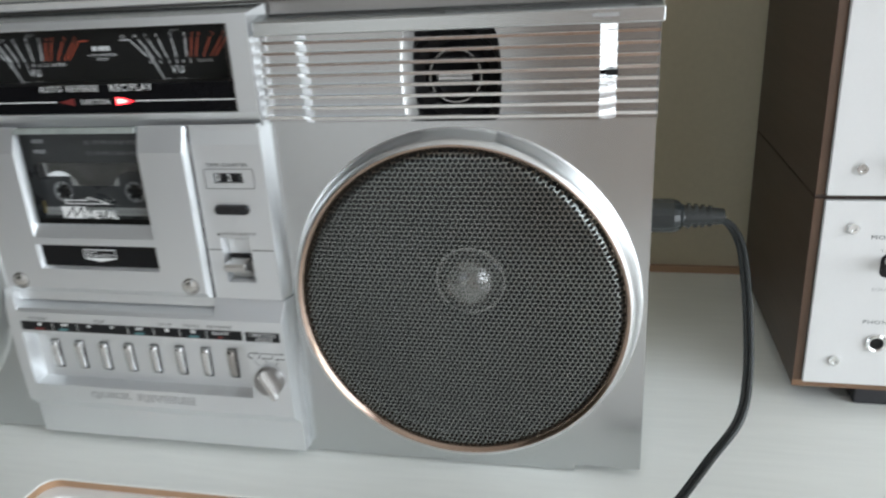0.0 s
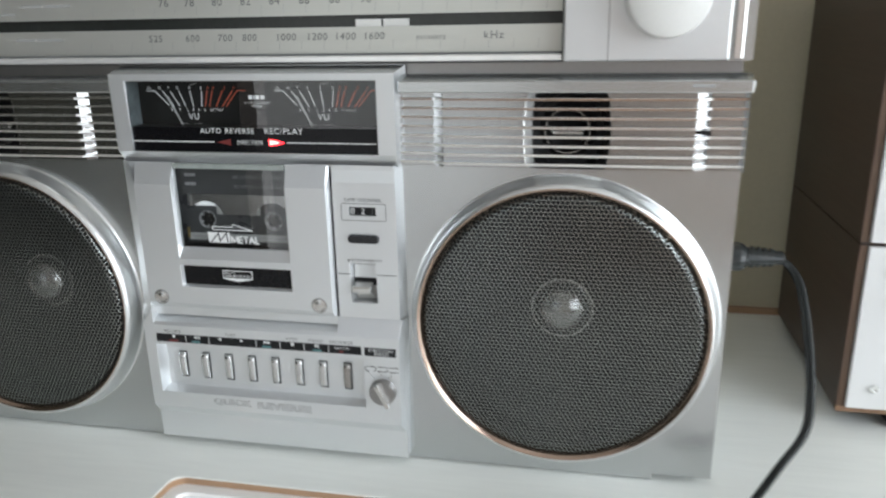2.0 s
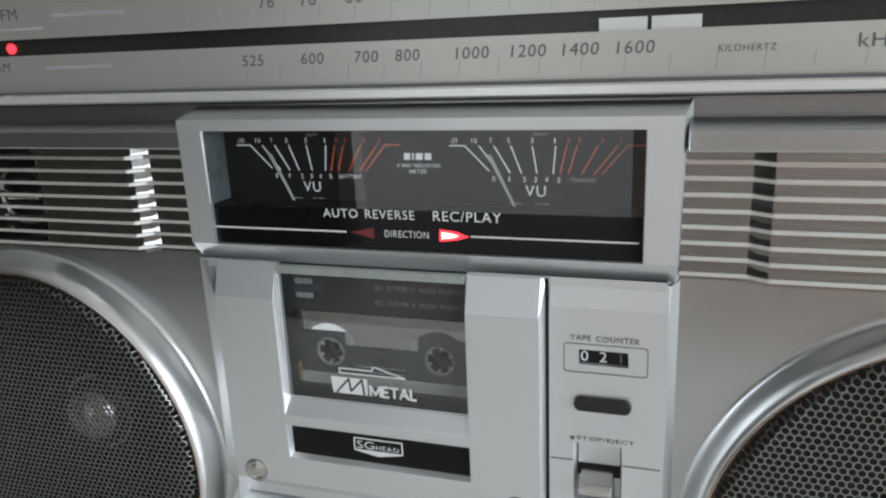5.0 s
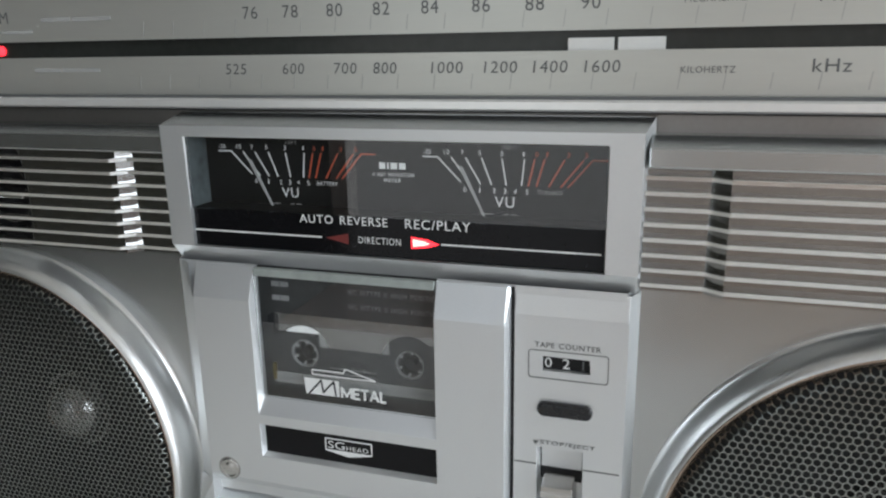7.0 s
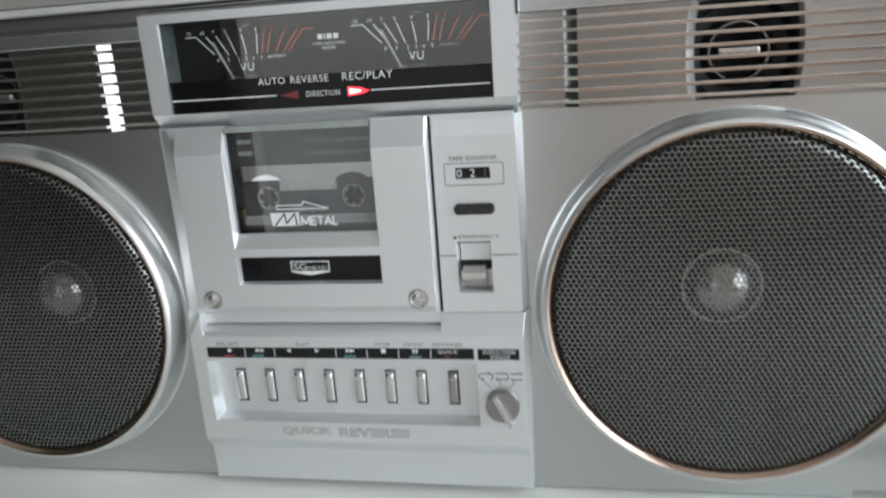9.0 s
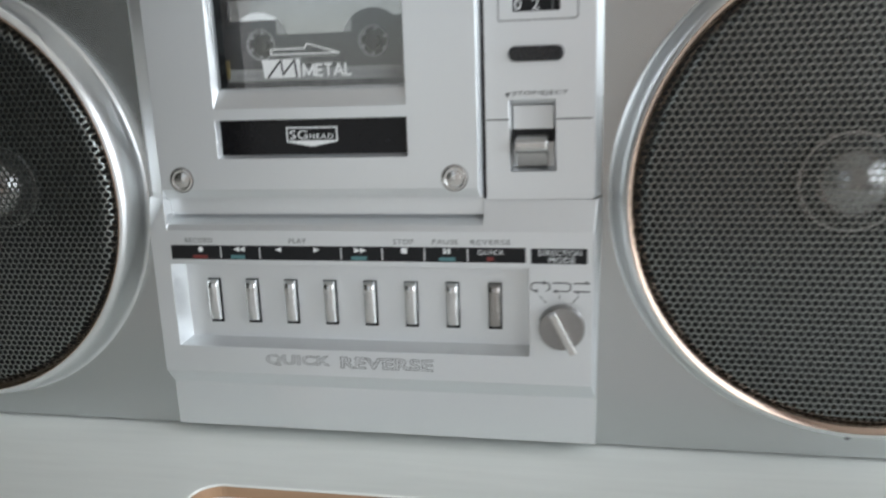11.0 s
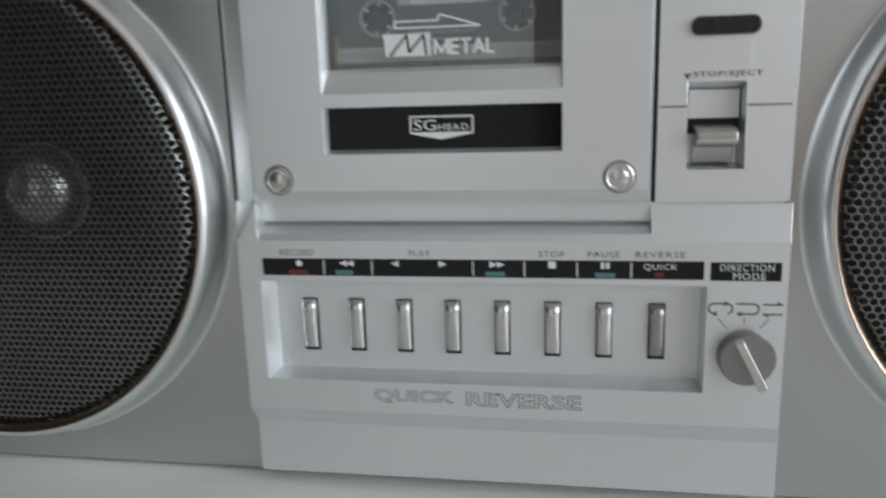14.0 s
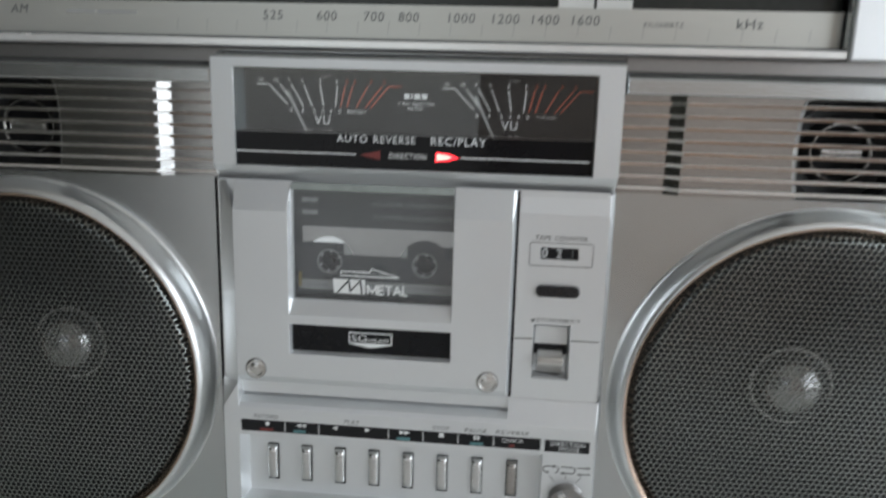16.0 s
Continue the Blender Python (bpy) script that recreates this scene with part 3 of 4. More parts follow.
pane = part("meter_glass", cuboid(-78.1, 69.8, 4.0, 4.8, 207.8, 233.6), CLEAR, meter, "clear plastic meter window")
pane.visible_shadow = False
part("direction_strip", cuboid(-78.1, 69.8, 4.95, 5.6, 194.0, 207.8), GLOSSBLACK, meter, "glossy black direction strip")
PY = 4.86
for a, b in ((-77.9, -27.2), (16.6, 68.5)):
    part("white_line", outline([(a, 199.6), (b, 199.6)], 0.55, PY, 0.06), WHITEPRINT, meter)
part("reverse_arrow", polygon([(-25.6, 199.5), (-17.0, 201.4), (-17.0, 197.6)], PY, 0.06), DARKRED, meter, "unlit dark red direction arrow")
part("forward_arrow", polygon([(6.0, 201.6), (6.0, 197.6), (11.6, 198.2), (15.8, 199.5), (11.6, 201.0)], PY - 0.02, 0.06), REDGLOW, meter, "lit red direction arrow")
part("arrow_core", polygon([(6.6, 200.9), (6.6, 198.3), (10.8, 198.9), (12.6, 199.6), (10.8, 200.3)], PY - 0.06, 0.03), HOTRED, meter, "bright core of the lit arrow")
words("AUTO REVERSE", -35.2, -2.4, 204.5, 207.5, PY, WHITEPRINT, meter)
words("REC/PLAY", 4.0, 26.6, 204.4, 207.7, PY, WHITEPRINT, meter)
words("DIRECTION", -13.2, 2.2, 198.3, 200.7, PY, WHITEPRINT, meter)
MY = 15.55

for dx, name in ((0.0, "BATTERY"), (79.4, "TUNING")):
    top, low = 227.2, 218.5
    part("scale_arm", outline([(-72.2 + dx, top), (-67.0 + dx, top), (-59.1 + dx, low + 0.6)], 0.43, MY), WHITEPRINT, meter)
    for a, b in ((-62.1, -55.8), (-57.2, -52.1), (-51.7, -48.4), (-44.8, -43.4), (-37.4, -38.2)):
        part("scale_mark", outline([(a + dx, top - 0.1), (b + dx, low)], 0.43, MY), WHITEPRINT, meter)
    for a, b in ((-34.0, -36.0), (-30.8, -33.3), (-24.4, -29.2), (-18.4, -25.3)):
        part("red_mark", outline([(a + dx, top), (b + dx, low)], 0.5, MY), REDPRINT, meter)
    part("red_arm", outline([(-10.3 + dx, top + 0.2), (-15.4 + dx, top + 0.2), (-23.0 + dx, low)], 0.5, MY), REDPRINT, meter)
    for s, x, m in (("-20", -72.0, WHITEPRINT), ("10", -64.7, WHITEPRINT), ("7", -58.8, WHITEPRINT), ("5", -52.9, WHITEPRINT), ("3", -45.4, WHITEPRINT), ("1", -37.9, WHITEPRINT), ("0", -33.8, REDPRINT), ("1", -30.2, REDPRINT), ("3", -23.6, REDPRINT), ("5", -17.9, REDPRINT)):
        w = 2.7 if s == "-20" else 1.9 if s == "10" else 0.5 if s == "1" else 1.0
        words(s, x + dx, x + w + dx, 228.1, 229.7, MY, m, meter, "scale_figure")
    for s, x in (("0", -58.0), ("1", -52.6), ("2", -47.9), ("3", -44.3), ("4", -40.8), ("5", -36.9)):
        words(s, x + dx, x + (0.4 if s == "1" else 1.0) + dx, 215.6, 217.3, MY, WHITEPRINT, meter, "scale_figure")
    words(name, -33.0 + dx, -24.8 + dx, 215.8, 217.2, MY, WHITEPRINT if name == "BATTERY" else FAINTPRINT, meter)
    words("VU", -47.2 + dx, -40.6 + dx, 210.9, 214.5, MY, WHITEPRINT, meter)
    words("LEFT" if dx == 0 else "RIGHT", -44.4 + dx, -40.0 + dx, 230.3, 231.4, MY, FAINTPRINT, meter)
    part("needle", loft([[(-59.2 + dx, 13.6, 224.6), (-57.8 + dx, 13.6, 224.6), (-57.8 + dx, 13.9, 224.6), (-59.2 + dx, 13.9, 224.6)],
                         [(-49.8 + dx, 13.6, 206.0), (-49.1 + dx, 13.6, 206.0), (-49.1 + dx, 13.9, 206.0), (-49.8 + dx, 13.9, 206.0)]]), NEEDLE, meter, "pale grey meter needle")
for dx in (0.0, 79.4):
    for a, b in ((-52.6, -48.2), (-44.0, -42.6), (-41.6, -39.6)):
        part("stop_mark", outline([(a + dx, 208.5), (b + dx, 208.5)], 0.25, MY), FAINTPRINT, meter)
bm = bmesh.new()
for a, b in ((-8.8, -6.6), (-5.9, -5.3), (-4.6, -2.2), (-1.5, 0.8)):
    box(bm, a, b, MY, MY + 0.1, 222.5, 224.7)
part("maker_badge", bm, WHITEPRINT, meter, "small white maker's mark, plain blocks")
words("4 WAY INDICATION", -11.4, 3.8, 219.9, 221.2, MY, WHITEPRINT, meter)
words("METER", -7.2, -0.9, 217.9, 219.2, MY, WHITEPRINT, meter)

# cassette door
DX0, DX1, DZ0, DZ1 = -79.0, 39.0, 101.4, 187.0
WL, WR, WB = -55.4, 14.8, 130.0
bm = bmesh.new()
plate(bm, DX0, DX1, DZ0, 175, 0, [(WL, WR, WB, 175, None), (WL, WR, 112.4, 126.0, 2.6, 0.9, 0.0, 1.2, 0.0, False)])
for a, b in ((DX0, WL), (WR, DX1)):
    quad(bm, (a, 0, 175), (b, 0, 175), (b, 4.2, 187), (a, 4.2, 187))
    quad(bm, (a, 4.2, 187), (b, 4.2, 187), (b, 5, 187), (a, 5, 187))
DE = DX1 + 1.5
quad(bm, (DX0, 0, DZ0), (DX1, 0, DZ0), (DX1 + 0.6, 2.4, 97.8), (DX0, 2.4, 97.8))
quad(bm, (DX0, 2.4, 97.8), (DX1 + 0.6, 2.4, 97.8), (DE, 5.2, 97.8), (DX0, 5.2, 97.8))
quad(bm, (DX0, 0, DZ0), (DX0, 0, 175), (DX0 - 4, 4.2, 187), (DX0 - 7.6, 5.4, 187), (DX0 - 7.6, 5.4, 97.8), (DX0, 0, 97.8))
quad(bm, (DX0, 0, DZ0), (DX0, 2.4, 97.8), (DX0, 0, 97.8))
quad(bm, (DX1, 0, DZ0), (DX1, 0, 175), (DE, 5.0, 175), (DE, 5.2, 97.8), (DX1 + 0.6, 2.4, 97.8))
quad(bm, (DX1, 0, 175), (DX1, 4.2, 187), (DE, 5.4, 187), (DE, 5.0, 175))
# sloping window reveal
quad(bm, (WL, 0, WB), (WL, 0, 175), (WL, 4.2, 187), (WL + 1.2, 4.2, 187), (WL + 1.2, 3.4, WB + 7.0))
quad(bm, (WR, 0, WB), (WR, 0, 175), (WR, 4.2, 187), (WR - 0.2, 4.2, 187), (WR - 0.2, 3.4, WB + 7.0))
quad(bm, (WL, 0, WB), (WR, 0, WB), (WR - 0.2, 3.4, WB + 7.0), (WL + 1.2, 3.4, WB + 7.0))
door = part("cassette_door", bm, SATIN, boombox, "silver cassette door with a clear window", 0.35)
part("head_bar", cuboid(WL + 0.8, WR, 2.4, 4.8, 112.6, 126.0), GLOSSBLACK, door, "glossy black bar on the door")
shield = [(-29.4, 122.9), (-10.9, 122.9), (-10.9, 118.2), (-20.2, 116.6), (-29.4, 118.2)]
part("shield_outline", outline(shield, 0.5, 2.28, closed=True), WHITEPRINT, door)
part("shield_base", polygon([(-29.4, 118.4), (-10.9, 118.4), (-10.9, 117.9), (-20.2, 116.2), (-29.4, 117.9)], 2.26), WHITEPRINT, door)
words("SG", -28.4, -21.7, 118.9, 122.0, 2.28, WHITEPRINT, door, gap=1.0)
words("HEAD", -21.0, -12.2, 118.9, 120.7, 2.28, WHITEPRINT, door)
pane = part("door_window", cuboid(WL + 1.0, WR - 0.2, 2.6, 3.3, WB + 6.6, 186.6), CLEAR, door, "clear plastic cassette window")
pane.visible_shadow = False
part("window_rim", loft([[(x, 1.6, 184.4), (x, 2.5, 187.0), (x, 4.4, 187.2), (x, 4.4, 186.7), (x, 3.4, 186.6), (x, 2.9, 184.4)] for x in (WL + 1.3, WR - 0.4)]), RIM, door, "pale moulded top edge of the clear window", 0.2)
part("metal_emblem", polygon([(-36.6, 146.6), (-22.6, 146.6), (-22.6, 140.3), (-36.0, 140.3)], 2.4), WHITEPRINT, door, "white emblem block")
part("emblem_stroke", outline([(-34.6, 140.6), (-29.6, 146.2), (-29.0, 141.4), (-24.6, 146.2), (-24.0, 140.6)], 0.7, 2.3), SHELL, door)
bm = bmesh.new()
GLYPHS = (("M", 4.3, ((0, 0), (0, 1), (0.5, 0.12), (1, 1), (1, 0))), ("E", 2.7, ((1, 0), (0, 0), (0, 1), (1, 1))), ("E", 0, ((0, 0.5), (0.9, 0.5))), ("T", 3.1, ((0, 1), (1, 1))), ("T", 0, ((0.5, 1), (0.5, 0))),
          ("A", 3.6, ((0, 0), (0.5, 1), (1, 0))), ("A", 0, ((0.2, 0.32), (0.8, 0.32))), ("L", 2.4, ((0, 1), (0, 0), (1, 0))))
gx, wide = -21.3, 0.0
for letter, width, strokes in GLYPHS:
    if width:
        gx += wide + (0.95 if wide else 0.0)
        wide = width - 0.6
    outline([(gx + wide * u, 140.75 + 3.7 * v) for u, v in strokes], 0.85, 1.9, bm=bm)
part("lettering", bm, WHITEPRINT, door, "printed word METAL")
part("arrow_outline", outline([(-33.0, 148.2), (-33.0, 150.0), (-20.6, 150.0), (-19.8, 151.6), (-8.2, 148.2)], 0.5, 2.4, closed=True), WHITEPRINT, door)
for x in (-70.6, 31.0):
    s = part("door_screw", lathe([(4.3, 0.2), (4.2, -0.3), (3.6, -0.5), (3.2, -0.25), (2.8, -0.25), (2.2, -0.5), (1.2, -0.75), (0, -0.8)], x, 104.9, 32), STEEL, door, "round chrome screw boss", smooth=True)
    part("screw_ring", lathe([(4.75, 0.05), (4.7, -0.12), (4.25, -0.12), (4.2, 0.05)], x, 104.9, 32), KNOBGREY, s, "dark ring round the screw")
part("door_gap", cuboid(DE - 0.2, DE + 0.9, 4.6, 5.0, 97.0, 187.0), BLACK, boombox, "dark gap beside the door")

# right-hand column: counter, button, eject lever
bm = bmesh.new()
plate(bm, 41.6, 78.3, 97, 178, 4.4, [(50.9, 66.6, 158.9, 164.0, 6.4, 0.2, 0.2, 0.2, 0.2, False), (49.6, 65.4, 106.2, 130.6, 12.0, 0.8, 0.8, 1.0, 2.6, True)])
quad(bm, (41.6, 4.4, 178), (78.3, 4.4, 178), (78.4, 5.4, 186.4), (41.6, 5.4, 186.4))
quad(bm, (78.3, 4.4, 97), (78.3, 4.4, 178), (78.4, 5.4, 186.4), (81.0, 13.2, 186.4), (81.0, 13.2, 97))
quad(bm, (41.6, 4.4, 97), (41.6, 4.4, 178), (41.6, 5.4, 186.4), (41.6, 8, 186.4), (41.6, 8, 97))
column = part("counter_column", bm, SATIN, boombox, "silver column with tape counter and eject lever", 0.25)
part("counter_window", cuboid(50.8, 66.7, 5.9, 6.3, 158.8, 164.1), BLACK, column, "black tape counter window")
for s, x, m in (("0", 51.6, WHITEPRINT), ("2", 57.5, WHITEPRINT), ("1", 63.9, GREYPRINT)):
    words(s, x, x + (0.6 if s == "1" else 2.3), 159.6, 163.1, 5.8, m, column, "counter_digit")
rr = [(46.4, 156.9), (47.1, 156.2), (71.7, 156.2), (72.4, 156.9), (72.4, 165.3), (71.7, 166.0), (47.1, 166.0), (46.4, 165.3)]
part("counter_frame", outline(rr, 0.3, 4.18, closed=True), GREYPRINT, column, "thin grey frame line")
words("TAPE COUNTER", 48.4, 69.9, 167.2, 169.0, 4.15, GREYPRINT, column, bold=0.008)
cap = [(49.6 + 2.2 - 2.2 * math.cos(a), 145.5 + 2.5 * math.sin(a)) for a in [math.pi * (k / 8 - 0.5) for k in range(9)]] + [(68.0 - 2.2 + 2.2 * math.cos(a), 145.5 + 2.5 * math.sin(a)) for a in [math.pi * (0.5 - k / 8) for k in range(9)]]
part("reset_button", loft([[(58.8 + (x - 58.8) * 0.97, 2.3, 145.5 + (z - 145.5) * 0.86) for x, z in cap], [(x, 3.2, z) for x, z in cap], [(x, 5.4, z) for x, z in cap]]), BUTTON, column, "black rounded counter reset button", 0.4)
part("eject_mark", polygon([(48.2, 132.9), (50.2, 132.9), (49.2, 131.3)], 4.18), GREYPRINT, column)
words("STOP/EJECT", 50.8, 69.2, 131.6, 133.4, 4.15, GREYPRINT, column, bold=0.01)
part("lever_plate", cuboid(50.6, 64.4, 9.6, 11.9, 120.4, 128.4), SATIN, column, "silver plate above the lever")
part("lever_slot", cuboid(50.5, 64.5, 9.2, 11.9, 116.0, 120.4), BLACK, column, "black slot above the lever")
part("eject_lever", loft([[(51.8, y, z) for y, z in ((11.8, 119.2), (0.6, 117.8), (-0.6, 116.8), (-0.6, 114.6), (0.4, 113.6), (5.0, 112.6), (8.6, 107.8), (11.8, 107.4))], [(62.6, y, z) for y, z in ((11.8, 119.2), (0.6, 117.8), (-0.6, 116.8), (-0.6, 114.6), (0.4, 113.6), (5.0, 112.6), (8.6, 107.8), (11.8, 107.4))]]), STEEL, column, "satin metal stop and eject lever", 0.4)
for a, b in ((42.0, 49.4), (65.6, 77.2)):
    part("panel_seam", outline([(a, 124.0), (b, 124.0)], 0.5, 4.3), GREYPRINT, column)

# transport labels
LY = -0.14
part("label_strip", cuboid(-78.0, 55.2, LY, 0.05, 75.0, 80.4), BLACK, boombox, "black printed label strip")
part("mode_label", cuboid(57.0, 76.2, LY, 0.05, 74.8, 80.2), BLACK, boombox, "small black mode label")
TY = -0.26
for x in (-58.0, -42.6, -11.4, 4.0, 19.4, 34.9):
    part("label_divider", outline([(x, 75.6), (x, 79.8)], 0.45, TY), SATIN, boombox)
for s, a, b in (("RECORD", -72.0, -61.0), ("PLAY", -31.0, -24.4), ("STOP", 8.2, 15.6), ("PAUSE", 22.4, 31.6), ("REVERSE", 36.0, 50.0)):
    words(s, a, b, 81.4, 83.2, -0.12, GREYPRINT, boombox)
words("QUICK", 38.4, 47.8, 77.6, 79.6, TY, WHITEPRINT, boombox)
words("DIRECTION", 59.6, 74.2, 77.7, 79.7, TY, WHITEPRINT, boombox)
words("MODE", 63.2, 72.0, 75.2, 77.2, TY, WHITEPRINT, boombox)
circle = [(-66.0 + 1.0 * math.cos(2 * math.pi * k / 16), 78.9 + 1.0 * math.sin(2 * math.pi * k / 16)) for k in range(16)]
part("record_symbol", polygon(circle, TY), WHITEPRINT, boombox)


def triangle(x, way):
    part("play_symbol", polygon([(x - way * 1.2, 78.0), (x - way * 1.2, 80.0), (x + way * 1.2, 79.0)], TY), WHITEPRINT, boombox)


for x, way in ((-51.8, -1), (-49.6, -1), (-35.4, -1), (-20.6, 1), (-5.2, 1), (-3.0, 1)):
    triangle(x, way)
part("stop_symbol", cuboid(11.0, 13.2, TY, TY + 0.1, 78.0, 80.1), WHITEPRINT, boombox)
part("pause_symbol", cuboid(26.2, 27.2, TY, TY + 0.1, 78.0, 80.0), WHITEPRINT, boombox)
part("pause_symbol", cuboid(27.7, 28.7, TY, TY + 0.1, 78.0, 80.0), WHITEPRINT, boombox)
part("colour_bar", cuboid(-69.4, -63.4, TY, TY + 0.1, 75.4, 76.7), DARKRED, boombox)
for a, b in ((-54.2, -48.6), (-7.6, -1.8), (24.6, 30.4)):
    part("colour_bar", cuboid(a, b, TY, TY + 0.1, 75.4, 76.8), TEALPRINT, boombox)
part("quick_lamp", cuboid(41.6, 44.0, TY, TY + 0.1, 75.6, 77.0), DARKRED, boombox, "dark red indicator")


def key(x, label, metal):
    part("key_slot", cuboid(x - 2.5, x + 2.5, 7.4, 7.95, 47.9, 65.5), BLACK, boombox, "black slot of a key")
    secs = []
    for y, z in ((7.7, 65.3), (6.4, 65.3), (5.6, 64.9), (5.0, 63.9), (4.8, 62.2), (4.8, 53.0), (5.0, 50.8), (5.6, 49.4), (7.7, 49.0)):
        front = [(x + u, y + 0.55 * (u / 2.1) ** 2 + (0.25 if abs(u) > 2 else 0), z) for u in (-2.1, -1.85, -1.2, -0.4, 0.4, 1.2, 1.85, 2.1)]
        secs.append(front + [(x + 2.1, 8.0, 57.2 + (z - 57.2) * 0.99), (x - 2.1, 8.0, 57.2 + (z - 57.2) * 0.99)])
    part("key", loft(secs), metal, boombox, label, 0.0, True)


for i in range(8):
    key(-66.0 + 15.63 * i, "chromed metal transport key" if i < 7 else "darker metal quick reverse key", KEYMETAL if i < 7 else DARKSTEEL)
part("mode_knob", lathe([(8.0, 0), (7.9, -3.4), (7.5, -4.0), (0, -4.2)], 67.6, 52.4, 48), KNOBGREY, boombox, "round metal mode selector knob", smooth=True)
d = Vector((0.46, -0.89))
n = Vector((0.89, 0.46))
c = Vector((67.6, 52.4))
bar = [c - d * 7.2 - n * 1.3, c - d * 7.2 + n * 1.3, c + d * 9.4 + n * 1.3, c + d * 9.4 - n * 1.3]
part("knob_pointer", loft([[(p.x, -4.0, p.y) for p in bar], [(c.x + (p.x - c.x) * 0.97, -7.0, c.y + (p.y - c.y) * 0.97) for p in bar]]), STEEL, boombox, "raised grip bar of the knob", 0.3)
for a, b in (((59.8, 63.4), (62.2, 60.6)), ((66.8, 63.8), (66.8, 62.2)), ((73.4, 63.4), (71.2, 60.8))):
    part("knob_tick", outline([a, b], 0.25, -0.12), GREYPRINT, boombox)
for tri_pts in ([(61.2, 68.8), (61.2, 67.2), (62.8, 68.0)], [(59.2, 64.2), (59.2, 65.8), (57.6, 65.0)],):
    part("symbol_arrow", polygon(tri_pts, -0.14), GREYPRINT, boombox)
part("loop_symbol", outline([(58.0, 65.0), (57.0, 65.8), (57.0, 67.3), (58.0, 68.0), (62.4, 68.0), (63.4, 67.3), (63.4, 65.8), (62.4, 65.0)], 0.5, -0.12), GREYPRINT, boombox)
for tri_pts in ([(66.0, 64.2), (66.0, 65.8), (64.4, 65.0)],):
    part("symbol_arrow", polygon(tri_pts, -0.14), GREYPRINT, boombox)
part("return_symbol", outline([(64.6, 68.0), (69.6, 68.0), (70.6, 67.3), (70.6, 65.8), (69.6, 65.0), (65.0, 65.0)], 0.5, -0.12), GREYPRINT, boombox)
for tri_pts in ([(75.6, 67.8), (75.6, 68.9), (77.2, 67.9)], [(73.4, 65.1), (73.4, 64.0), (71.6, 65.0)],):
    part("symbol_arrow", polygon(tri_pts, -0.14), GREYPRINT, boombox)
part("single_symbol", outline([(71.8, 67.9), (77.0, 67.9)], 0.5, -0.12), GREYPRINT, boombox)
part("single_symbol", outline([(71.8, 65.0), (77.0, 65.0)], 0.5, -0.12), GREYPRINT, boombox)
for s, a, b in (("QUICK", -44.0, -18.4), ("REVERSE", -14.4, 21.0)):
    words(s, a, b, 33.3, 38.0, -0.04, GREYPRINT, boombox, "embossed_lettering", bold=0.015, hollow=True, gap=1.05)

# -- tuner housing --
TZ = 241.8
TOP = 338
bm = bmesh.new()
DL, DR = -250.0, 166.6
plate(bm, L - 1, R + 1.3, TZ, TOP, 17, [(DL, DR, TZ, 330, 20.5, 0, 0, 0, 0, False)])
quad(bm, (L - 1, 17, TOP), (R + 1.3, 17, TOP), (R + 1.3, 146, TOP), (L - 1, 146, TOP))
quad(bm, (L - 1, 17, TZ), (R + 1.3, 17, TZ), (R + 1.3, 146, TZ), (L - 1, 146, TZ))
quad(bm, (L - 1, 146, TZ), (R + 1.3, 146, TZ), (R + 1.3, 146, TOP), (L - 1, 146, TOP))
for x in (L - 1, R + 1.3):
    quad(bm, (x, 17, TZ), (x, 146, TZ), (x, 146, TOP), (x, 17, TOP))
part("tuner_housing", bm, SILVER, boombox, "silver upper housing of the tuner", 0.8)
# dark grey fill puts the shade of this recess into colour
part("gap_shade_fill", cuboid(L + 2, R - 2, 22, 140, 235.9, TZ), KNOBGREY, boombox, "dark grey fill shading the gap under the tuner")
dial = part("tuner_dial", cuboid(DL, DR, 23.6, 25, 246.8, 261.0), DIAL, boombox, "silver AM dial plate")
part("upper_dial", cuboid(DL, DR, 23.6, 25, 267.2, 330), DIAL, dial, "silver FM dial plate")
part("pointer_channel", cuboid(DL, DR, 27.5, 28.5, 260.6, 267.6), CHANNEL, dial, "dark pointer channel")
part("dial_seam", cuboid(DL, DR, 19.6, 23.4, 246.0, 246.9), GREYPRINT, dial)
part("chrome_trim", loft([[(x, 17.5, 242.2), (x, 16.4, 243.0), (x, 16.4, 245.4), (x, 17.5, 246.0), (x, 24, 246.0), (x, 24, 242.2)] for x in (DL, DR + 0.2)]), TRIM, dial, "polished trim under the dial")
for a, b in ((53.6, 68.0), (69.3, 83.7)):
    part("dial_pointer", cuboid(a, b, 26.2, 27.4, 260.8, 264.9), IVORY, dial, "white tuning pointer")
NY_ = 23.45
for s, x in (("525", -67.3), ("600", -43.8), ("700", -23.5), ("800", -8.7), ("1000", 13.6), ("1200", 32.0), ("1400", 48.4), ("1600", 64.9)):
    w = 8.6 if len(s) == 3 else 11.2
    words(s, x - w / 2, x + w / 2, 254.2, 258.0, NY_, GREYPRINT, dial, "dial_figure", 0.10)
for s, x in (("76", -59.6), ("78", -43.6), ("80", -26.6), ("82", -9.3), ("84", 8.0), ("86", 25.5), ("88", 43.1), ("90", 60.7)):
    words(s, x - 3.0, x + 3.0, 273.5, 277.8, NY_, GREYPRINT, dial, "dial_figure")
words("kHz", 125.4, 135.8, 254.0, 257.8, NY_, GREYPRINT, dial)
words("MHz", 125.4, 138.0, 273.8, 277.8, NY_, GREYPRINT, dial)
words("KILOHERTZ", 88.6, 104.4, 253.9, 255.9, NY_, GREYPRINT, dial)
words("MEGAHERTZ", 88.6, 106.0, 274.6, 276.6, NY_, GREYPRINT, dial)
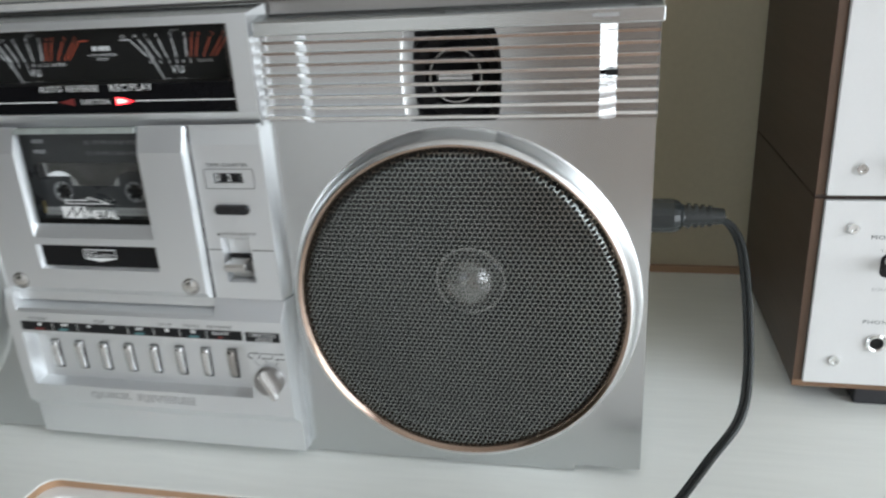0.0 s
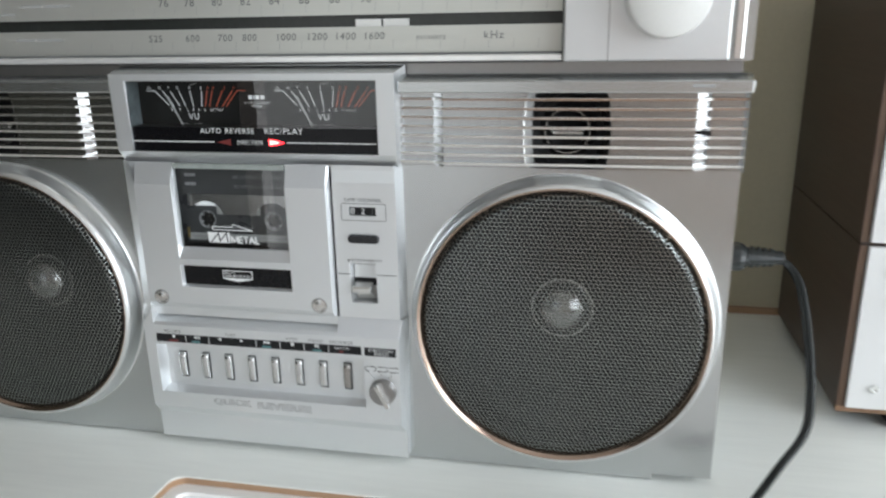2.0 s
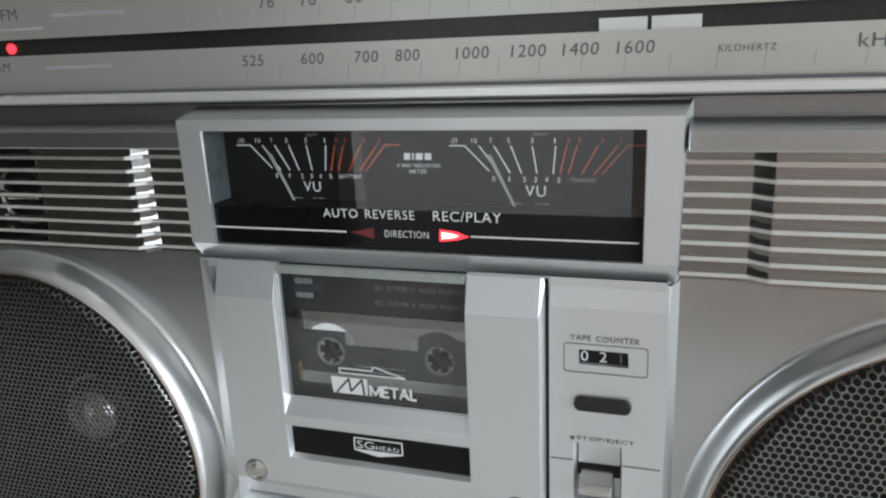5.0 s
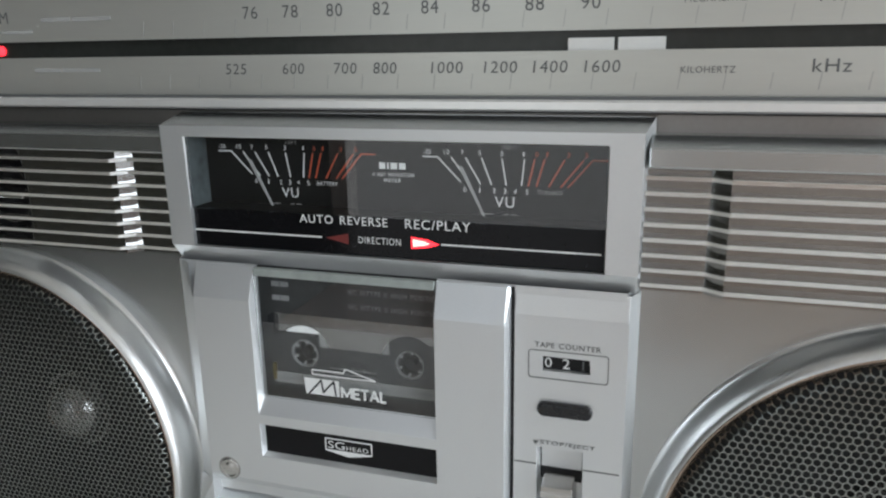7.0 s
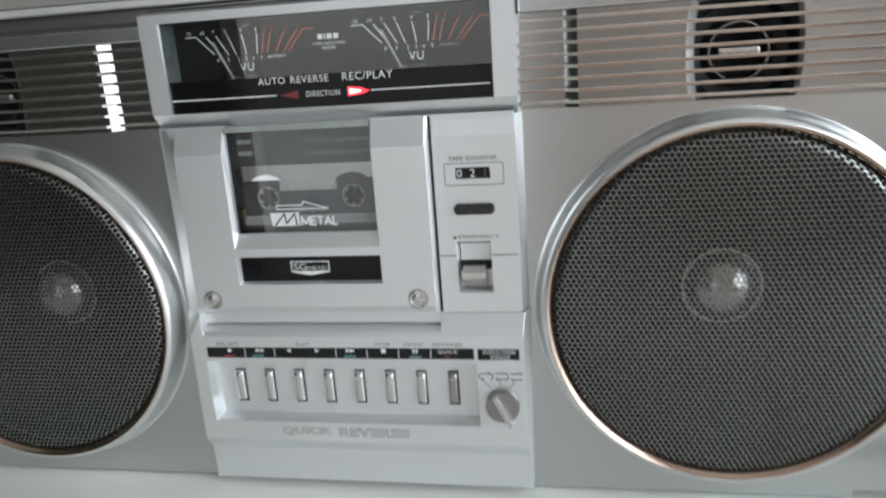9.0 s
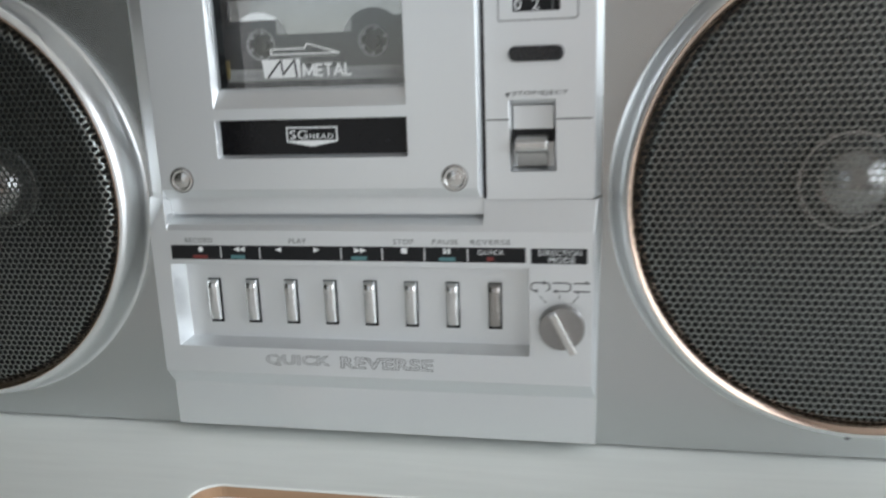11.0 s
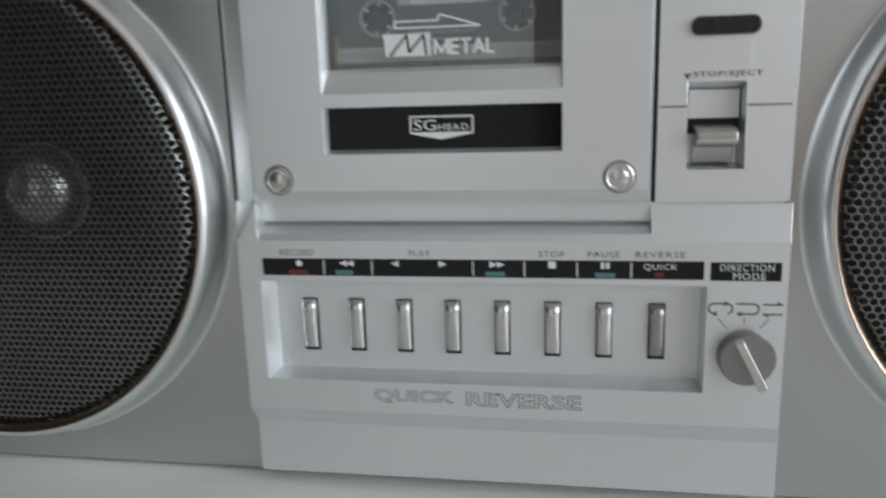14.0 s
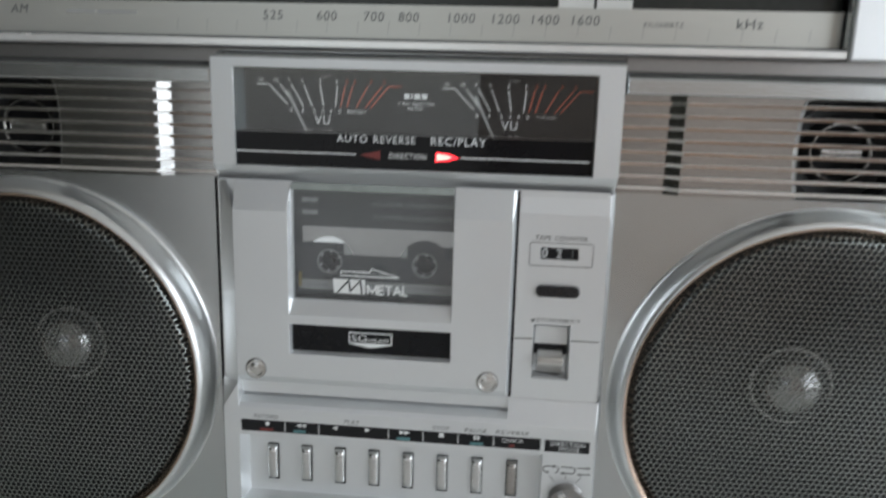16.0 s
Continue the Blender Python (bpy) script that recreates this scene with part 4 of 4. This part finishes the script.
words("FM", -177.4, -169.6, 274.4, 278.8, NY_, GREYPRINT, dial)
words("AM", -186.0, -177.6, 255.0, 258.6, NY_, GREYPRINT, dial, shear=0.25)
bars(-153, -120, 274.6, 276.2, NY_, FAINTPRINT, dial, (0.46, 1))
bars(-160, -128, 255.4, 256.9, NY_, FAINTPRINT, dial, (0.44, 1))
bars(-190, -158, 270.4, 271.6, NY_, FAINTPRINT, dial, (0.35, 0.55, 1))
for k in range(21):
    x = -110 + 13.2 * k
    part("dial_tick", outline([(x, 249.0), (x + 0.6, 254.0)], 0.22, NY_), TICKPRINT, dial)
    part("dial_tick", outline([(x + 4, 268.6), (x + 4.6, 273.6)], 0.22, NY_), TICKPRINT, dial)
part("stereo_lamp", lathe([(2.0, 27.4), (2.0, 26.6), (1.2, 26.0), (0, 25.9)], -179.1, 263.9, 24), REDGLOW, dial, "lit red stereo lamp", smooth=True)
block = part("control_block", cuboid(167.4, 249.0, 14.8, 18, 242.0, 330), SATIN, boombox, "pale silver control block", 1.0)
part("block_seam", outline([(190, 242.4), (190, 329)], 0.35, 14.72), GREYPRINT, block)
part("side_strip", cuboid(250.2, 255.4, 14.6, 18, 242.4, 330), CHROME, boombox, "bright vertical edge strip", 0.8)
part("tuning_knob", lathe([(20.6, 14.8), (20.4, 6), (19.5, 1.2), (18.2, 0.2), (0, 0.0)], 217.6, 273.4, 64), IVORY, boombox, "large pale tuning knob", smooth=True)
part("handle_pivot", loft([[(x, 60 + 9 * math.cos(a), 282 + 9 * math.sin(a)) for a in [2 * math.pi * k / 20 for k in range(20)]] for x in (R + 1.0, R + 5.5)]), CHROME, boombox, "round chrome handle pivot", 0.8)
part("slat_clip", cuboid(237.6, 242.4, 6.8, 11.0, 206.0, 208.4), BLACK, boombox, "small black clip between the slats")
part("small_lettering", outline([(232, 230.6), (242, 230.6)], 1.4, 4.88), FAINTPRINT, boombox)

# ---- the cassette in the door ----
HUBS = (-40.2, 1.8)
cx = sum(HUBS) / 2
tape = thing("cassette_tape", (cx, 10, 138), "smoky grey metal-type cassette inside the recorder's door", "cassette")
bm = bmesh.new()
plate(bm, cx - 50, cx + 34.2, 137.2, 186.8, 11.2, [(HUBS[0] - 7, HUBS[0] + 7, 145, 159, None), (HUBS[1] - 7, HUBS[1] + 7, 145, 159, None)])
for h in HUBS:
    round_hole(bm, h - 7, h + 7, 145, 159, 11.2, h, 152, 5.6, 11.9, 32)
part("shell", bm, SHELL, tape, "smoky dark cassette shell")
part("paper_label", cuboid(cx - 49, cx + 34, 10.9, 11.1, 167.6, 185), LABEL, tape, "dark grey cassette label")
for z in (177.2, 171.6):
    words("IEC II/TYPE II HIGH POSITION", -21.0, 14.4, z, z + 1.9, 10.8, TAPETEXT, tape)
bars(-52, -45, 178.0, 180.0, 10.8, TAPETEXT, tape, (0.5, 1))
bars(-52, -45, 172.6, 174.6, 10.8, TAPETEXT, tape, (0.5, 1))
part("lower_band", cuboid(cx - 34.5, cx + 34, 10.85, 11.1, 139.2, 143.6), BAND, tape, "pale lower band with faint pencil marks")
bars(-50, -41, 140.6, 142.2, 10.75, TAPETEXT, tape, (0.28, 0.5, 0.74, 1))
bars(-22, 10, 140.6, 142.2, 10.75, TAPETEXT, tape, (0.1, 0.18, 0.3, 0.38, 0.52, 0.6, 0.72, 0.86, 1))
for k in range(5):
    part("window_mark", outline([(-29.4 + 4.5 * k, 147.4), (-29.4 + 4.5 * k, 148.8)], 0.22, 10.8), FAINTPRINT, tape)
for z in (147.4, 145.4):
    part("window_mark", outline([(-29.4, z), (-11.4, z)], 0.22, 10.8), FAINTPRINT, tape)
part("guide_pin", cuboid(-53.6, -52.6, 10.0, 11.6, 140.5, 147.0), BRASS, tape, "brass coloured guide pin")
win = [(-51.9, 160.5), (-33.6, 160.5), (-33.6, 155.4), (-5.8, 155.4), (-5.8, 160.5), (16.5, 160.5), (16.5, 167.5), (-51.9, 167.5)]
pane = part("tape_window", polygon(win, 11.0), TAPEGLASS, tape, "shiny grey window over the wound tape")
for h in HUBS:
    hub = part("hub", lathe([(5.5, 12.6), (5.4, 12.2), (4.4, 12.2), (4.3, 16), (0, 16)], h, 152, 32), BLACK, tape, "black centre of a reel hub", smooth=True)
    part("hub_ring", lathe([(5.5, 11.6), (5.4, 11.2), (4.9, 11.2), (4.8, 12.4)], h, 152, 32), HUBRING, hub, "grey reel hub ring", smooth=True)
    for k in range(6):
        a = math.pi / 3 * k + 0.4
        part("tooth", outline([(h + 4.9 * math.cos(a), 152 + 4.9 * math.sin(a)), (h + 3.9 * math.cos(a), 152 + 3.9 * math.sin(a))], 0.7, 12.0, 0.8), HUBGREY, hub)
    part("spindle", lathe([(1.8, 16), (1.7, 12.6), (0, 12.4)], h, 152, 16), BLACK, hub, "black drive spindle", smooth=True)
    a1 = math.asin(8.5 / 11.2)
    segment = [(h + 11.2 * math.cos(a), 152 + 11.2 * math.sin(a)) for a in [a1 + (math.pi - 2 * a1) * k / 16 for k in range(17)]]
    part("reel_face", polygon(segment, 10.9), REELWHITE if h < 0 else SHELL, pane, "upper edge of the tape reel behind the window")
    inner = 1 if h < 0 else -1
    edge_x = 6.6 if h < 0 else 7.6
    ea, eb = math.acos(edge_x / 11.2), math.asin(3.4 / 11.2)
    sliver = [(h + inner * 11.2 * math.cos(a), 152 + 11.2 * math.sin(a)) for a in [eb + (ea - eb) * k / 8 for k in range(9)]]
    part("reel_edge", polygon(sliver + [(h + inner * edge_x, 155.4)], 10.9), BAND, pane, "thin pale edge of the tape reel")

# ---- mains cord ----
cord = thing("mains_cord", (262, 40, 0), "dark grey mains cord plugged into the recorder's side", "power cord")
part("plug", loft([[(x, 76 + r * math.cos(a), 122 + r * 0.8 * math.sin(a)) for a in [2 * math.pi * k / 16 for k in range(16)]] for x, r in ((258, 11.2), (274, 11.0), (277, 9.8), (279, 7.2), (300, 5.0))]), CORD, cord, "moulded grey plug", 0.5)
for k in range(4):
    x = 281 + 3.6 * k
    part("strain_relief", loft([[(x + dx, 76 + r * math.cos(a), 122 + r * math.sin(a)) for a in [2 * math.pi * j / 14 for j in range(14)]] for dx, r in ((0, 6.9 - 0.35 * k), (1.7, 6.7 - 0.35 * k))]), CORD, cord)
path = [(294, 76, 121.6), (302, 72, 119), (306.5, 61, 112), (307.5, 46, 100), (307.5, 28, 83), (306, 10, 64), (301, -5, 50), (288, -15, 34), (273, -24, 14), (261, -29, 4.0), (255, -34, 1.5), (247, -42, -6), (243, -60, -11.6)]
for side in (-1, 1):
    part("cord_strand", tube([(x + side * 0.95, y - side * 0.7, z + side * 0.3) for x, y, z in path], 1.4), CORD, cord, "one core of the dark twin cord", 0.0, True)

# ---- the two stacked hi-fi units ----
AX, AY = 353.0, 95.0


def hifi(z0, z1, label, lower):
    unit = thing("stereo_component", (AX + 200, AY + 100, z0), label, "hi-fi unit", "stacked hi-fi units")
    w = 400
    edge = 4.0 if lower else 1.2
    part("case", cuboid(AX - 5, AX + w + 5, AY + 1.5, AY + 174, z0, z1), WALNUT, unit, "dark walnut veneered case", 0.8)
    part("face_edge", cuboid(AX - 5, AX + w + 5, AY + 0.6, AY + 1.6, z0, z0 + edge), WALNUTEDGE if lower else WALNUT, unit, "wooden lower edge of the case")
    part("side_edge", cuboid(AX - 4.9, AX - 0.4, AY + 0.6, AY + 1.6, z0 + edge + 0.1, z1 - 0.6), WALNUTSIDE, unit, "brown wooden front edge of the case side")
    part("faceplate", cuboid(AX, AX + w, AY - 2, AY + 1.4, z0 + edge + 0.2, z1 - 0.8), AMPFACE, unit, "white metal front plate", 0.5)
    return unit


def plate_screw(unit, x, z):
    part("face_screw", lathe([(3.1, AY - 2), (3.1, AY - 3.4), (2.6, AY - 4.0), (1.4, AY - 4.0), (1.2, AY - 3.0), (0, AY - 3.0)], x, z, 24), CHROME, unit, "small chrome socket screw", smooth=True)


def toggle(unit, x, z, up):
    slot = [(x + 3.6 * math.cos(a), z + (3.2 if math.sin(a) > 0 else -3.2) + 3.6 * math.sin(a)) for a in [2 * math.pi * k / 24 for k in range(24)]]
    s = part("switch_slot", polygon(slot, AY - 2.15), BLACK, unit, "black slot of a lever switch")
    dz = 3 if up else -4
    part("switch_lever", lathe([(3.2, AY - 2), (3.1, AY - 9), (3.6, AY - 13), (3.0, AY - 14.5), (0, AY - 14.8)], x + 0.6, z + dz, 24), CHROME, unit, "short round chrome switch lever", smooth=True)


amp = hifi(12.0, 126.6, "white-fronted stereo amplifier in a dark walnut case", True)
for x, y in ((398, 112), (720, 112), (398, 250), (720, 250)):
    part("foot", loft([[(x + r * sx, y + r * sy, z) for sx, sy in ((-1, -0.9), (1, -0.9), (1, 0.9), (-1, 0.9))] for z, r in ((12.1, 15), (2, 15), (0, 14))]), RUBBER, amp, "black rubber foot", 1.0)
plate_screw(amp, 368, 110.8)
plate_screw(amp, 368, 31.4)
toggle(amp, 387.5, 89.6, True)
FYA = AY - 2.1
words("MONITOR", 377.6, 399.0, 104.6, 106.9, FYA, GREYPRINT, amp)
words("TAPE", 383.0, 391.0, 97.4, 98.8, FYA, FAINTPRINT, amp)
words("SOURCE", 381.6, 395.4, 74.8, 76.6, FYA, FAINTPRINT, amp)
words("PHONES", 379.8, 397.0, 54.8, 57.2, FYA, GREYPRINT, amp)
jack = part("headphone_jack", lathe([(5.4, AY - 2), (5.4, AY - 3.6), (4.6, AY - 4.4), (3.6, AY - 4.0), (3.2, AY - 2.6)], 387.9, 43.6, 32), CHROME, amp, "chrome headphone socket", smooth=True)
part("socket_hole", lathe([(3.4, AY - 2.3), (0, AY - 2.4)], 387.9, 43.6, 24), BLACK, jack)
tuner = hifi(127.2, 300.0, "white-fronted hi-fi component stacked on the amplifier", False)
plate_screw(tuner, 368, 143.4)
toggle(tuner, 389.6, 150.4, False)
words("POWER", 383.4, 400.0, 167.8, 170.0, FYA, GREYPRINT, tuner)
words("ON", 388.6, 393.6, 163.0, 164.4, FYA, FAINTPRINT, tuner)
post = part("wire_post", lathe([(5.0, AY - 2), (5.0, AY - 5), (3.6, AY - 6), (3.6, AY - 16), (2.8, AY - 17), (0, AY - 17)], 379.0, 237.0, 24), STEEL, tuner, "metal post with a thin wire", smooth=True)
part("wire", tube([(374, AY - 12, 239), (372, AY - 11, 252), (370, AY - 9, 268), (369, AY - 6, 285)], 0.5, 6), GREYPRINT, tuner, "thin grey wire", 0.0, True)
part("wire", tube([(380, AY - 14, 237), (392, AY - 15, 239), (405, AY - 16, 242)], 0.5, 6), GREYPRINT, tuner, "thin grey wire", 0.0, True)
